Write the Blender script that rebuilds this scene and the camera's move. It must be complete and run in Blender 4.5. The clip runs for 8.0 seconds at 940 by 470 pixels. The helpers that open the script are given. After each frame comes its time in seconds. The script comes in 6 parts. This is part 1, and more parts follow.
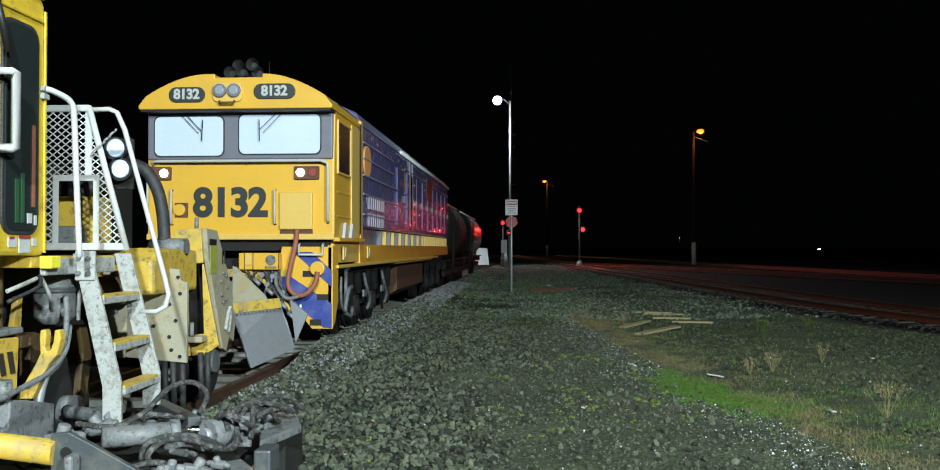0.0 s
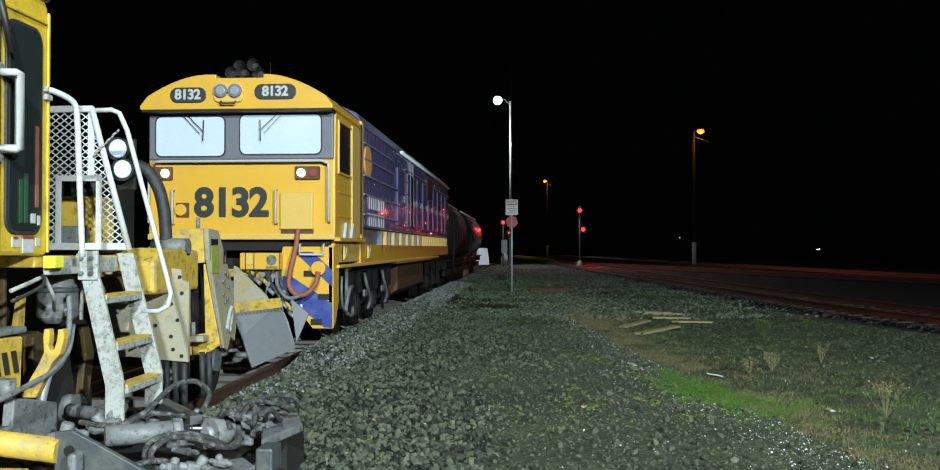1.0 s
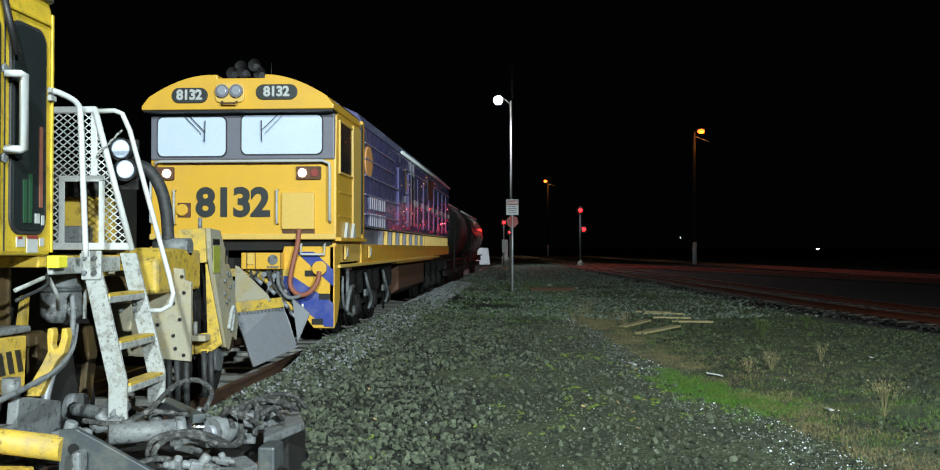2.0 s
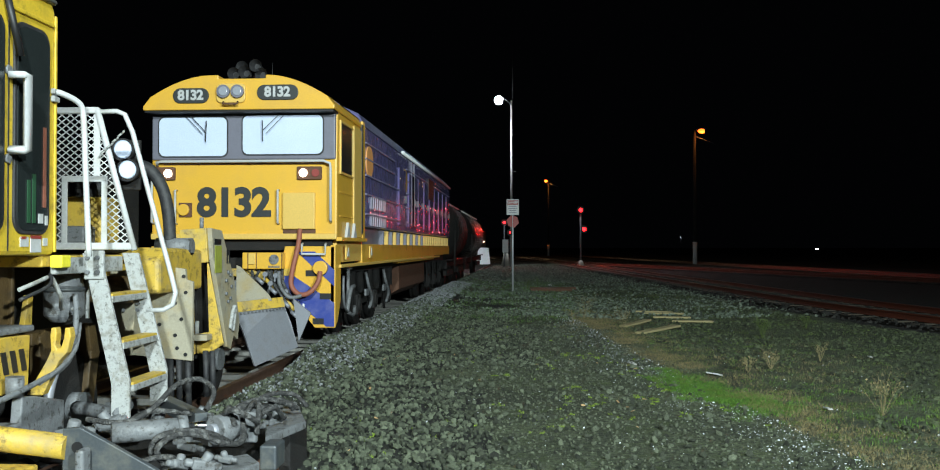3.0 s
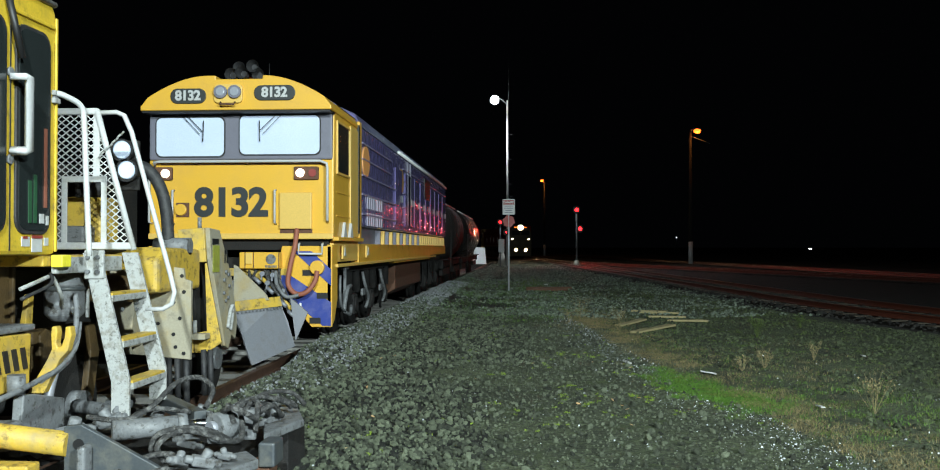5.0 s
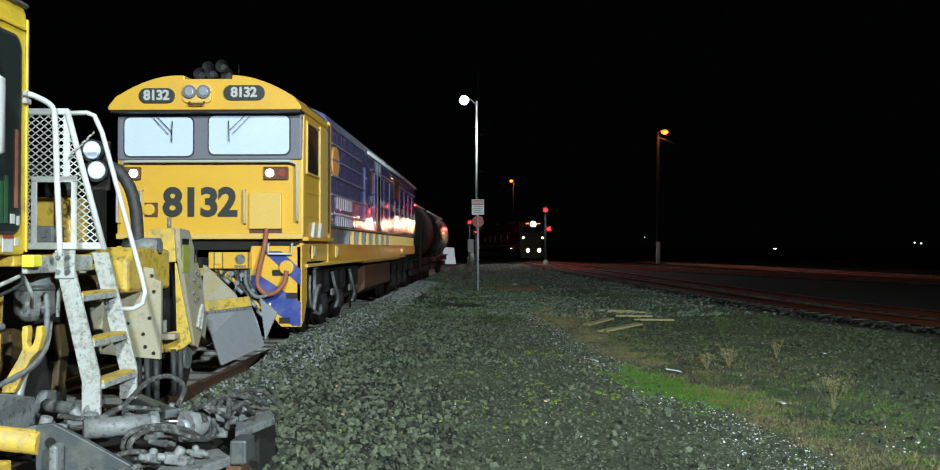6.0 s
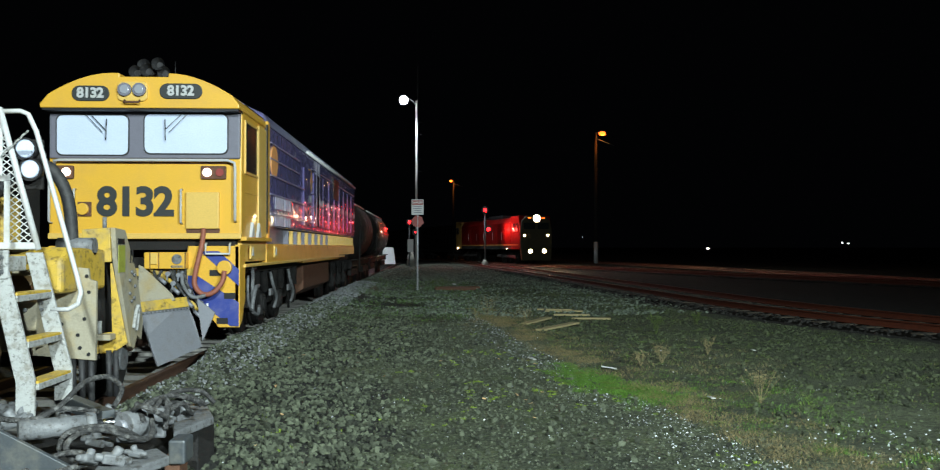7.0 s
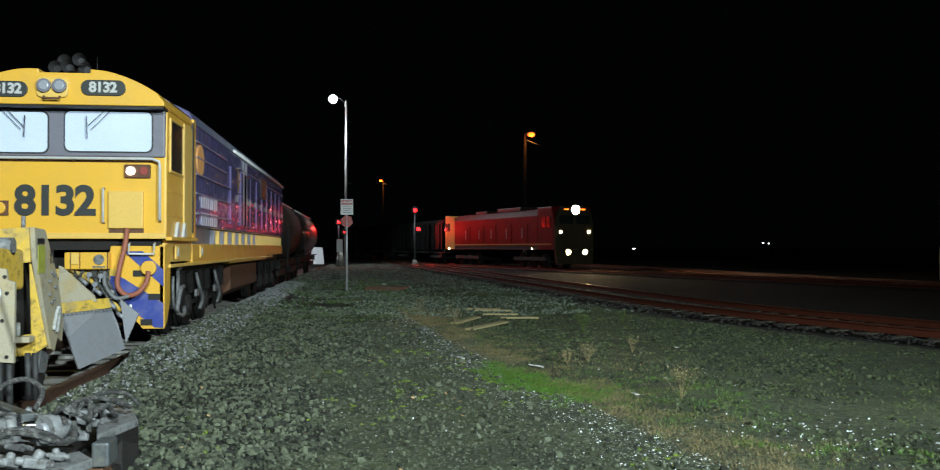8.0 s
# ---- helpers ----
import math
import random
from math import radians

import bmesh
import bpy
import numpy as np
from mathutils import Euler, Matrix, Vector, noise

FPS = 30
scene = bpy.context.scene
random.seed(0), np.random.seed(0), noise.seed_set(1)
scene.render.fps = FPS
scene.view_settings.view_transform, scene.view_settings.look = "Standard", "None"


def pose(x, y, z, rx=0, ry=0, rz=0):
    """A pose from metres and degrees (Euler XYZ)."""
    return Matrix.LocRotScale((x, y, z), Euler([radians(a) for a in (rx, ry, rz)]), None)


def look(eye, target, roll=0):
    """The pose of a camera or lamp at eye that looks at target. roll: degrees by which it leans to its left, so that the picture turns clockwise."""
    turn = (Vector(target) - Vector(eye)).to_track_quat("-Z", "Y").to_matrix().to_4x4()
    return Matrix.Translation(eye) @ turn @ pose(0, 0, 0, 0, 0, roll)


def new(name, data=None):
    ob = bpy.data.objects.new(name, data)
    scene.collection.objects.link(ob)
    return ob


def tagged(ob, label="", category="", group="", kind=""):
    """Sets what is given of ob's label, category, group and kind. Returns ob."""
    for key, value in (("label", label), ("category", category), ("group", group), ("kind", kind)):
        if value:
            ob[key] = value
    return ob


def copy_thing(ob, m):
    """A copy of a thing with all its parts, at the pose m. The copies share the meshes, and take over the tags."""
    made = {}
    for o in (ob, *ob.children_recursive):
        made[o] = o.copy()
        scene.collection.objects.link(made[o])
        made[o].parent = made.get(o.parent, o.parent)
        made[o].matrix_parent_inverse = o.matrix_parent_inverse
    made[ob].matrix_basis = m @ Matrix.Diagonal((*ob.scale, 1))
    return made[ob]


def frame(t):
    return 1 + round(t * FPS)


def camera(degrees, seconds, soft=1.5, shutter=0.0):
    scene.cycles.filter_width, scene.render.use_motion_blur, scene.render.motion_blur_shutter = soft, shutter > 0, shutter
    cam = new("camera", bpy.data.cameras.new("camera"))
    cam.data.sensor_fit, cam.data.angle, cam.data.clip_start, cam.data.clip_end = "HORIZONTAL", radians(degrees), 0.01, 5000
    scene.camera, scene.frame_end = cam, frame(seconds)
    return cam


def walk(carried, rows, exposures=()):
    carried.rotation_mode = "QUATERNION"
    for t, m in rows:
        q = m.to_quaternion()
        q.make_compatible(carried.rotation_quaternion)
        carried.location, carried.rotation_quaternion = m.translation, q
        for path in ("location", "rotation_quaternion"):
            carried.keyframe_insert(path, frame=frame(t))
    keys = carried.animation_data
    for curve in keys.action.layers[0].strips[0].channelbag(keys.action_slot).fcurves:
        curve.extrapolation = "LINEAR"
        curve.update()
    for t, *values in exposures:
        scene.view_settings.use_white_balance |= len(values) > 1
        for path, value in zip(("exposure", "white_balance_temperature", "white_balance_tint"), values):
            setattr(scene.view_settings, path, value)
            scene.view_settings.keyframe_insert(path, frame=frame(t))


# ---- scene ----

EYE = 1.62
cam = camera(54.45, 8.0, soft=1.1, shutter=0.4)
YAW0 = 3.47
# seconds, pan to the right in degrees, metres forward along the first line of sight, tilt
PAN = [(0.0, -0.02, 0.327, 0.814), (0.5, -0.03, 0.309, 0.811), (1.0, -0.04, 0.287, 0.807), (1.5, -0.062, 0.266, 0.801),
       (3.0, -0.105, 0.205, 0.788), (3.5, -0.122, 0.189, 0.781), (4.0, -0.136, 0.170, 0.775), (4.4, -0.115, 0.155, 0.773), (5.0, 0.14, 0.127, 0.769),
       (5.5, 0.627, 0.090, 0.768), (6.0, 2.06, 0.010, 0.769), (6.5, 3.784, -0.056, 0.768), (7.0, 5.835, -0.112, 0.767),
       (7.5, 7.896, -0.160, 0.767), (8.0, 10.223, -0.198, 0.768)]


def camera_rows():
    rows = []
    for t, pan, d, tilt in PAN:
        rows.append((t, pose(-math.sin(radians(YAW0)) * d, math.cos(radians(YAW0)) * d, EYE, 90 + tilt, 0, YAW0 - pan)))
    return rows


walk(cam, camera_rows())

# ---------------------------------------------------------------- light
world = bpy.data.worlds.new("night")
scene.world = world
world.use_nodes = True
world.node_tree.nodes["Background"].inputs[0].default_value = (0.0006, 0.0007, 0.0009, 1)
world.node_tree.nodes["Background"].inputs[1].default_value = 1.0
scene.view_settings.exposure = 0.0


def lamp(name, place, colour, watts, radius=0.12, target=None, cone=None, blend=0.5):
    data = bpy.data.lights.new(name, "SPOT" if cone else "POINT")
    data.color, data.energy, data.shadow_soft_size = colour, watts, radius
    ob = new(name, data)
    if cone:
        data.spot_size, data.spot_blend = radians(cone), blend
        ob.matrix_world = look(place, target)
    else:
        ob.location = place
    return ob


FLOOD = (1.8, -11.0, 10.5)
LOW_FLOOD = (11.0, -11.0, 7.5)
WHITE_LAMP = (-2.5, 80.2, 14.6)
ORANGE_NEAR = (16.5, 88.0, 12.7)
ORANGE_FAR = (3.7, 181.0, 14.8)
SIGNAL = (4.75, 82.0)
lamp("yard_floodlight_beam", FLOOD, (0.82, 0.97, 0.98), 22500, 0.22, (-3.0, 17.0, 1.2), 78, 0.95)
# Added unseen flood from the right; fills shade on the machine and sleepers.
lamp("added_low_flood_beam", LOW_FLOOD, (0.82, 0.97, 0.98), 25500, 0.22, (-2.6, 12.0, 1.0), 66, 0.9)
lamp("white_lamp_beam", (WHITE_LAMP[0], WHITE_LAMP[1] - 0.5, WHITE_LAMP[2] - 0.5), (0.8, 0.92, 1.0), 5000, 0.2, (-4.5, 76.0, 0.0), 150, 0.4)
lamp("orange_lamp_beam", (ORANGE_NEAR[0], ORANGE_NEAR[1] - 0.3, ORANGE_NEAR[2] - 0.4), (1.0, 0.33, 0.06), 160, 0.2)
lamp("orange_lamp_beam", (ORANGE_FAR[0], ORANGE_FAR[1] - 0.3, ORANGE_FAR[2] - 0.4), (1.0, 0.33, 0.06), 300, 0.2)
lamp("red_signal_beam", (SIGNAL[0], SIGNAL[1] - 0.5, 5.0), (1.0, 0.02, 0.015), 560, 0.06, (SIGNAL[0] - 1, SIGNAL[1] - 12, 4.0), 160, 0.4)
lamp("red_signal_beam", (SIGNAL[0] + 0.35, SIGNAL[1] - 0.5, 3.25), (1.0, 0.02, 0.015), 560, 0.06, (SIGNAL[0] - 1, SIGNAL[1] - 12, 2.5), 160, 0.4)
lamp("red_dwarf_beam", (-1.95, 77.72, 3.75), (1.0, 0.02, 0.015), 420, 0.06, (-1.95, 67, 3.2), 150, 0.4)

# ---------------------------------------------------------------- materials
def material(name, colour, rough=0.5, metal=0.0, dirt=None, amount=0.4, scale=3.0, bump=0.05, fine=60.0, coat=0.0, island=0.0, spec=0.5, chips=0.0):
    """A painted or raw surface with stains at one scale and grain and relief at another."""
    m = bpy.data.materials.new(name)
    m.use_nodes = True
    nt = m.node_tree
    n, link = nt.nodes, nt.links.new
    b = n["Principled BSDF"]
    b.inputs["Metallic"].default_value = metal
    b.inputs["Coat Weight"].default_value = coat
    b.inputs["Specular IOR Level"].default_value = spec
    co = n.new("ShaderNodeTexCoord")
    big, small = n.new("ShaderNodeTexNoise"), n.new("ShaderNodeTexNoise")
    big.inputs["Scale"].default_value, big.inputs["Detail"].default_value, big.inputs["Roughness"].default_value = scale, 6, 0.65
    small.inputs["Scale"].default_value, small.inputs["Detail"].default_value = fine, 3
    link(co.outputs["Object"], big.inputs["Vector"])
    link(co.outputs["Object"], small.inputs["Vector"])
    ramp = n.new("ShaderNodeValToRGB")
    ramp.color_ramp.elements[0].position, ramp.color_ramp.elements[1].position = 0.48, 0.75
    link(big.outputs["Fac"], ramp.inputs["Fac"])
    mul = n.new("ShaderNodeMath")
    mul.operation = "MULTIPLY"
    mul.inputs[1].default_value = amount
    link(ramp.outputs["Color"], mul.inputs[0])
    mix = n.new("ShaderNodeMix")
    mix.data_type = "RGBA"
    d = dirt or tuple(c * 0.45 for c in colour)
    mix.inputs["A"].default_value, mix.inputs["B"].default_value = (*colour, 1), (*d, 1)
    link(mul.outputs[0], mix.inputs["Factor"])
    base = mix.outputs["Result"]
    if chips:
        spot = n.new("ShaderNodeTexNoise")
        spot.inputs["Scale"].default_value, spot.inputs["Detail"].default_value, spot.inputs["Roughness"].default_value = scale * 2.2, 9, 0.72
        link(co.outputs["Object"], spot.inputs["Vector"])
        edge = n.new("ShaderNodeValToRGB")
        edge.color_ramp.elements[0].position, edge.color_ramp.elements[1].position = 0.54, 0.62
        link(spot.outputs["Fac"], edge.inputs["Fac"])
        share = n.new("ShaderNodeMath")
        share.operation = "MULTIPLY"
        share.inputs[1].default_value = chips
        link(edge.outputs["Color"], share.inputs[0])
        worn = n.new("ShaderNodeMix")
        worn.data_type = "RGBA"
        worn.inputs["B"].default_value = (0.035, 0.030, 0.022, 1)
        link(share.outputs[0], worn.inputs["Factor"])
        link(base, worn.inputs["A"])
        base = worn.outputs["Result"]
    vary = n.new("ShaderNodeHueSaturation")
    val = n.new("ShaderNodeMapRange")
    val.inputs["To Min"].default_value, val.inputs["To Max"].default_value = 0.8, 1.2
    link(small.outputs["Fac"], val.inputs["Value"])
    if island:
        info = n.new("ShaderNodeNewGeometry")
        r2 = n.new("ShaderNodeMapRange")
        r2.inputs["To Min"].default_value, r2.inputs["To Max"].default_value = 1 - island, 1 + island
        link(info.outputs["Random Per Island"], r2.inputs["Value"])
        times = n.new("ShaderNodeMath")
        times.operation = "MULTIPLY"
        link(val.outputs[0], times.inputs[0])
        link(r2.outputs[0], times.inputs[1])
        link(times.outputs[0], vary.inputs["Value"])
    else:
        link(val.outputs[0], vary.inputs["Value"])
    link(base, vary.inputs["Color"])
    link(vary.outputs["Color"], b.inputs["Base Color"])
    rr = n.new("ShaderNodeMapRange")
    rr.inputs["To Min"].default_value, rr.inputs["To Max"].default_value = max(0.03, rough - 0.12), min(1, rough + 0.18)
    link(big.outputs["Fac"], rr.inputs["Value"])
    link(rr.outputs[0], b.inputs["Roughness"])
    if bump:
        bp = n.new("ShaderNodeBump")
        bp.inputs["Strength"].default_value, bp.inputs["Distance"].default_value = min(1, bump * 4), bump * 0.1
        link(small.outputs["Fac"], bp.inputs["Height"])
        link(bp.outputs["Normal"], b.inputs["Normal"])
    return m


def glow(name, colour, strength):
    m = bpy.data.materials.new(name)
    m.use_nodes = True
    b = m.node_tree.nodes["Principled BSDF"]
    b.inputs["Base Color"].default_value = (*colour, 1)
    b.inputs["Emission Color"].default_value = (*colour, 1)
    b.inputs["Emission Strength"].default_value = strength
    return m


def rippled(name, colour, dirt, rough, stretch, ripple, depth):
    """Glossy painted sheet metal that is not quite flat: ripples, denser along the body, break up what it mirrors."""
    m = material(name, colour, 0.3, dirt=dirt, amount=0.7, scale=0.8, bump=0.0, coat=0.0)
    n, link = m.node_tree.nodes, m.node_tree.links.new
    b = n["Principled BSDF"]
    for l in list(b.inputs["Roughness"].links):
        m.node_tree.links.remove(l)
    b.inputs["Roughness"].default_value = rough
    co, at, wavy, bp = (n.new("ShaderNode" + k) for k in ("TexCoord", "Mapping", "TexNoise", "Bump"))
    at.inputs["Scale"].default_value = stretch
    wavy.inputs["Scale"].default_value, wavy.inputs["Detail"].default_value = ripple, 2.0
    link(co.outputs["Object"], at.inputs["Vector"])
    link(at.outputs["Vector"], wavy.inputs["Vector"])
    bp.inputs["Strength"].default_value, bp.inputs["Distance"].default_value = 1.0, depth
    link(wavy.outputs["Fac"], bp.inputs["Height"])
    link(bp.outputs["Normal"], b.inputs["Normal"])
    return m


M = dict(
    yellow=material("locomotive yellow paint", (0.76, 0.43, 0.045), 0.38, dirt=(0.58, 0.33, 0.07), amount=0.5, scale=1.5, bump=0.01, coat=0.1),
    pale_yellow=material("faded yellow paint", (0.72, 0.47, 0.11), 0.45, dirt=(0.6, 0.38, 0.08), amount=0.5, scale=2, bump=0.01),
    blue=material("blue stripe paint", (0.035, 0.06, 0.29), 0.4, dirt=(0.2, 0.2, 0.35), amount=0.5, scale=3, bump=0.01),
    purple=rippled("dark blue violet body paint", (0.165, 0.15, 0.34), (0.18, 0.16, 0.25), 0.045, (1, 1, 0.9), 5.0, 0.016),
    roof=material("blue grey roof paint", (0.09, 0.09, 0.19), 0.55, amount=0.5, scale=1.0, bump=0.02, fine=6),
    grey=material("slate grey paint", (0.17, 0.17, 0.21), 0.45, amount=0.35, scale=2, bump=0.01),
    black=material("black paint", (0.012, 0.012, 0.013), 0.5, amount=0.3, bump=0.02),
    number=material("dark number paint", (0.03, 0.035, 0.035), 0.5, amount=0.3, bump=0.0),
    white=material("white paint", (0.50, 0.51, 0.51), 0.45, dirt=(0.4, 0.37, 0.28), amount=0.5, scale=6, bump=0.01),
    worn_white=material("scuffed white paint", (0.36, 0.37, 0.36), 0.6, dirt=(0.14, 0.12, 0.08), amount=0.9, scale=14, chips=0.6, bump=0.05, fine=90),
    frost=material("misted windscreen glass", (0.60, 0.69, 0.85), 0.3, dirt=(0.68, 0.75, 0.82), amount=0.5, scale=1.5, bump=0.0),
    # Oily grime, taken darker: shade under bodies and in recesses is in the colour.
    dirty=material("oily black with painted shade", (0.009, 0.0085, 0.008), 0.8, dirt=(0.03, 0.024, 0.019), amount=0.7, scale=4, bump=0.15),
    rust=material("rusty steel", (0.12, 0.055, 0.03), 0.75, dirt=(0.05, 0.03, 0.02), amount=0.7, scale=8, bump=0.12),
    rodgrey=material("dusty grey steel", (0.17, 0.178, 0.185), 0.5, dirt=(0.05, 0.05, 0.049), chips=0.8, amount=0.8, scale=8, bump=0.1),
    steel=material("bare scoured steel", (0.27, 0.28, 0.31), 0.5, metal=0.3, dirt=(0.22, 0.2, 0.18), amount=0.6, scale=5, bump=0.03),
    chrome=material("polished rod steel", (0.7, 0.7, 0.72), 0.15, metal=1.0, amount=0.2, bump=0.0),
    dark_rail=material("dull brown rail steel", (0.11, 0.06, 0.04), 0.5, metal=0.4, dirt=(0.07, 0.045, 0.03), amount=0.6, scale=5, bump=0.05),
    rail=material("worn rail steel", (0.14, 0.038, 0.02), 0.5, metal=0.2, dirt=(0.08, 0.026, 0.015), amount=0.6, scale=5, bump=0.05),
    railtop=material("polished rail head", (0.7, 0.58, 0.52), 0.3, metal=1.0, amount=0.3, scale=3, bump=0.02),
    concrete=material("pale grey concrete", (0.36, 0.35, 0.31), 0.85, dirt=(0.2, 0.19, 0.16), amount=0.6, scale=5, bump=0.1),
    sleeper=material("weathered timber sleeper", (0.085, 0.07, 0.05), 0.85, dirt=(0.04, 0.034, 0.028), amount=0.7, scale=5, bump=0.15),
    timber=material("pale split timber", (0.34, 0.29, 0.14), 0.8, dirt=(0.25, 0.2, 0.12), amount=0.7, scale=6, bump=0.1),
    plank_grey=material("weathered grey sleeper timber", (0.26, 0.255, 0.235), 0.85, dirt=(0.13, 0.12, 0.10), amount=0.7, scale=6, bump=0.12),
    grease=material("oily brown casting", (0.10, 0.062, 0.022), 0.55, dirt=(0.028, 0.02, 0.012), amount=0.9, scale=5, bump=0.1),
    pole=material("grey weathered pole timber", (0.40, 0.38, 0.34), 0.85, dirt=(0.2, 0.19, 0.17), amount=0.6, scale=4, bump=0.1),
    dust_yellow=material("dusty machine yellow", (0.56, 0.37, 0.05), 0.55, dirt=(0.26, 0.21, 0.12), amount=1.0, chips=0.6, scale=5, bump=0.06, fine=80),
    cab_yellow=material("machine cab yellow", (0.66, 0.45, 0.035), 0.4, dirt=(0.4, 0.27, 0.04), amount=0.6, chips=0.3, scale=4, bump=0.02),
    dusty=material("dust coated plate", (0.34, 0.31, 0.23), 0.8, dirt=(0.36, 0.25, 0.07), chips=0.3, amount=0.8, scale=2.5, bump=0.06),
    rubber=material("black rubber hose", (0.022, 0.022, 0.024), 0.6, dirt=(0.07, 0.07, 0.065), amount=0.7, scale=15, bump=0.1),
    red_hose=material("brown red brake hose", (0.30, 0.10, 0.06), 0.6, amount=0.4, scale=10, bump=0.05),
    orange=material("orange roundel paint", (0.90, 0.42, 0.14), 0.4, amount=0.2, bump=0.0),
    tank=rippled("black glossy tank paint", (0.02, 0.018, 0.018), (0.05, 0.04, 0.035), 0.17, (0.12, 1.0, 0.12), 5.0, 0.04),
    red_body=material("red locomotive paint", (0.15, 0.004, 0.003), 0.45, dirt=(0.10, 0.006, 0.005), amount=0.5, scale=1, bump=0.02, spec=0.2),
    # No lamplight on the wagons: their unlit black is put into the paint.
    unlit_wagon=material("wagon paint, unlit black put in", (0.006, 0.006, 0.006), 0.95, dirt=(0.012, 0.009, 0.008), amount=0.6, scale=2, bump=0.0, spec=0.1),
    # Olive darkened until the nose reads unlit; that darkness is in the paint.
    olive=material("olive nose paint, painted as if unlit", (0.035, 0.028, 0.008), 0.6, amount=0.5, scale=2, bump=0.02),
    bed=material("near-black track ballast", (0.012, 0.011, 0.009), 1.0, dirt=(0.03, 0.025, 0.018), amount=0.7, scale=1.5, bump=0.5, fine=26, spec=0.05),
    lens=material("clear lamp glass", (0.50, 0.53, 0.60), 0.2, metal=0.4, amount=0.2, bump=0.0),
    tin=material("dull dark glass", (0.02, 0.025, 0.025), 0.12, amount=0.3, bump=0.0),
    sign_red=material("red sign paint", (0.28, 0.04, 0.03), 0.5, amount=0.2, bump=0.0),
    lens_white=glow("white lamp glass", (0.85, 0.93, 1.0), 60),
    lens_orange=glow("orange lamp glass", (1.0, 0.13, 0.012), 5),
    lens_red=glow("red signal glass", (1.0, 0.01, 0.013), 10),
    marker=glow("warm marker lamp", (1.0, 0.80, 0.62), 4),
    headlight=glow("train headlight", (1.0, 0.74, 0.40), 380),
    ditch=glow("train ditch light", (1.0, 0.68, 0.32), 60),
    small_lamp=glow("train marker lamp", (1.0, 0.72, 0.40), 25),
    green=material("faded green plastic", (0.02, 0.08, 0.035), 0.5, amount=0.4, bump=0.0),
    bright_white=material("fresh white paint", (0.82, 0.82, 0.81), 0.5, amount=0.15, bump=0.0),
    patch=material("faded yellow green label", (0.32, 0.34, 0.05), 0.6, amount=0.5, scale=8, bump=0.0),
    marker_yellow=material("bright yellow plastic", (0.85, 0.75, 0.05), 0.4, amount=0.2, bump=0.0),
    hose=material("dusty braided hose", (0.04, 0.04, 0.04), 0.7, dirt=(0.26, 0.26, 0.25), chips=0.7, amount=0.9, scale=20, bump=0.25, fine=70),
    grey_stone=material("pale dusty ballast stone", (0.27, 0.285, 0.29), 0.85, dirt=(0.13, 0.135, 0.135), amount=0.8, scale=2, bump=0.2, fine=120, island=0.5),
    dark_steel=material("dark grimy steel plate", (0.07, 0.08, 0.088), 0.45, metal=0.2, dirt=(0.20, 0.19, 0.15), amount=0.5, scale=7, bump=0.05),
    far_roundel=material("dull ochre paint", (0.42, 0.25, 0.06), 0.5, amount=0.4, bump=0.0),
    faint_letter=material("faded pale lettering", (0.34, 0.33, 0.42), 0.5, amount=0.6, scale=4, bump=0.0),
    rib=material("rib edge paint", (0.30, 0.27, 0.42), 0.4, amount=0.4, scale=3, bump=0.0),
    blue_stone=material("blue grey ballast stone", (0.135, 0.165, 0.125), 0.7, dirt=(0.055, 0.07, 0.036), amount=1.0, scale=1, bump=0.2, fine=120, island=0.8),
    near_black_stone=material("near-black ballast stone", (0.022, 0.021, 0.018), 0.6, dirt=(0.012, 0.013, 0.01), amount=0.8, scale=1, bump=0.2, fine=120, island=0.7),
    galvanised=material("bright galvanised steel", (0.55, 0.58, 0.60), 0.4, metal=0.3, amount=0.3, scale=4, bump=0.0),
    stone=material("crushed dark stone", (0.10, 0.116, 0.076), 0.7, dirt=(0.024, 0.031, 0.014), amount=0.8, scale=2, bump=0.25, fine=120, island=0.8),
    # Mossy green is its own; the darker tone stands for weaker floodlight there.
    slope_stone=material("mossy ballast stone, painted dimmer", (0.062, 0.078, 0.038), 0.8, dirt=(0.02, 0.026, 0.01), amount=0.8, scale=2, bump=0.25, fine=120, island=0.8),
    leaf=material("dead orange leaf", (0.5, 0.33, 0.16), 0.7, dirt=(0.3, 0.2, 0.1), amount=0.6, scale=9, bump=0.0, island=0.3),
    pale_stone=material("pale pebble", (0.58, 0.62, 0.66), 0.7, dirt=(0.3, 0.31, 0.31), amount=0.5, scale=8, bump=0.1, island=0.35),
    grass=material("green grass", (0.075, 0.17, 0.018), 0.6, dirt=(0.12, 0.12, 0.03), amount=0.9, scale=3, bump=0.0, island=0.6),
    moss=material("yellow green moss", (0.17, 0.25, 0.03), 0.8, amount=0.4, scale=4, bump=0.0, island=0.35),
    weed=material("dull green leaves", (0.075, 0.115, 0.02), 0.7, amount=0.5, scale=4, bump=0.0, island=0.4),
    straw=material("dead straw", (0.22, 0.18, 0.085), 0.8, dirt=(0.09, 0.08, 0.03), amount=0.6, scale=3, bump=0.0, island=0.4),
    far_lamp=glow("distant lamp", (0.9, 0.95, 1.0), 3),
    cabin_lamp=glow("car headlamp", (1.0, 0.92, 0.85), 30),
)


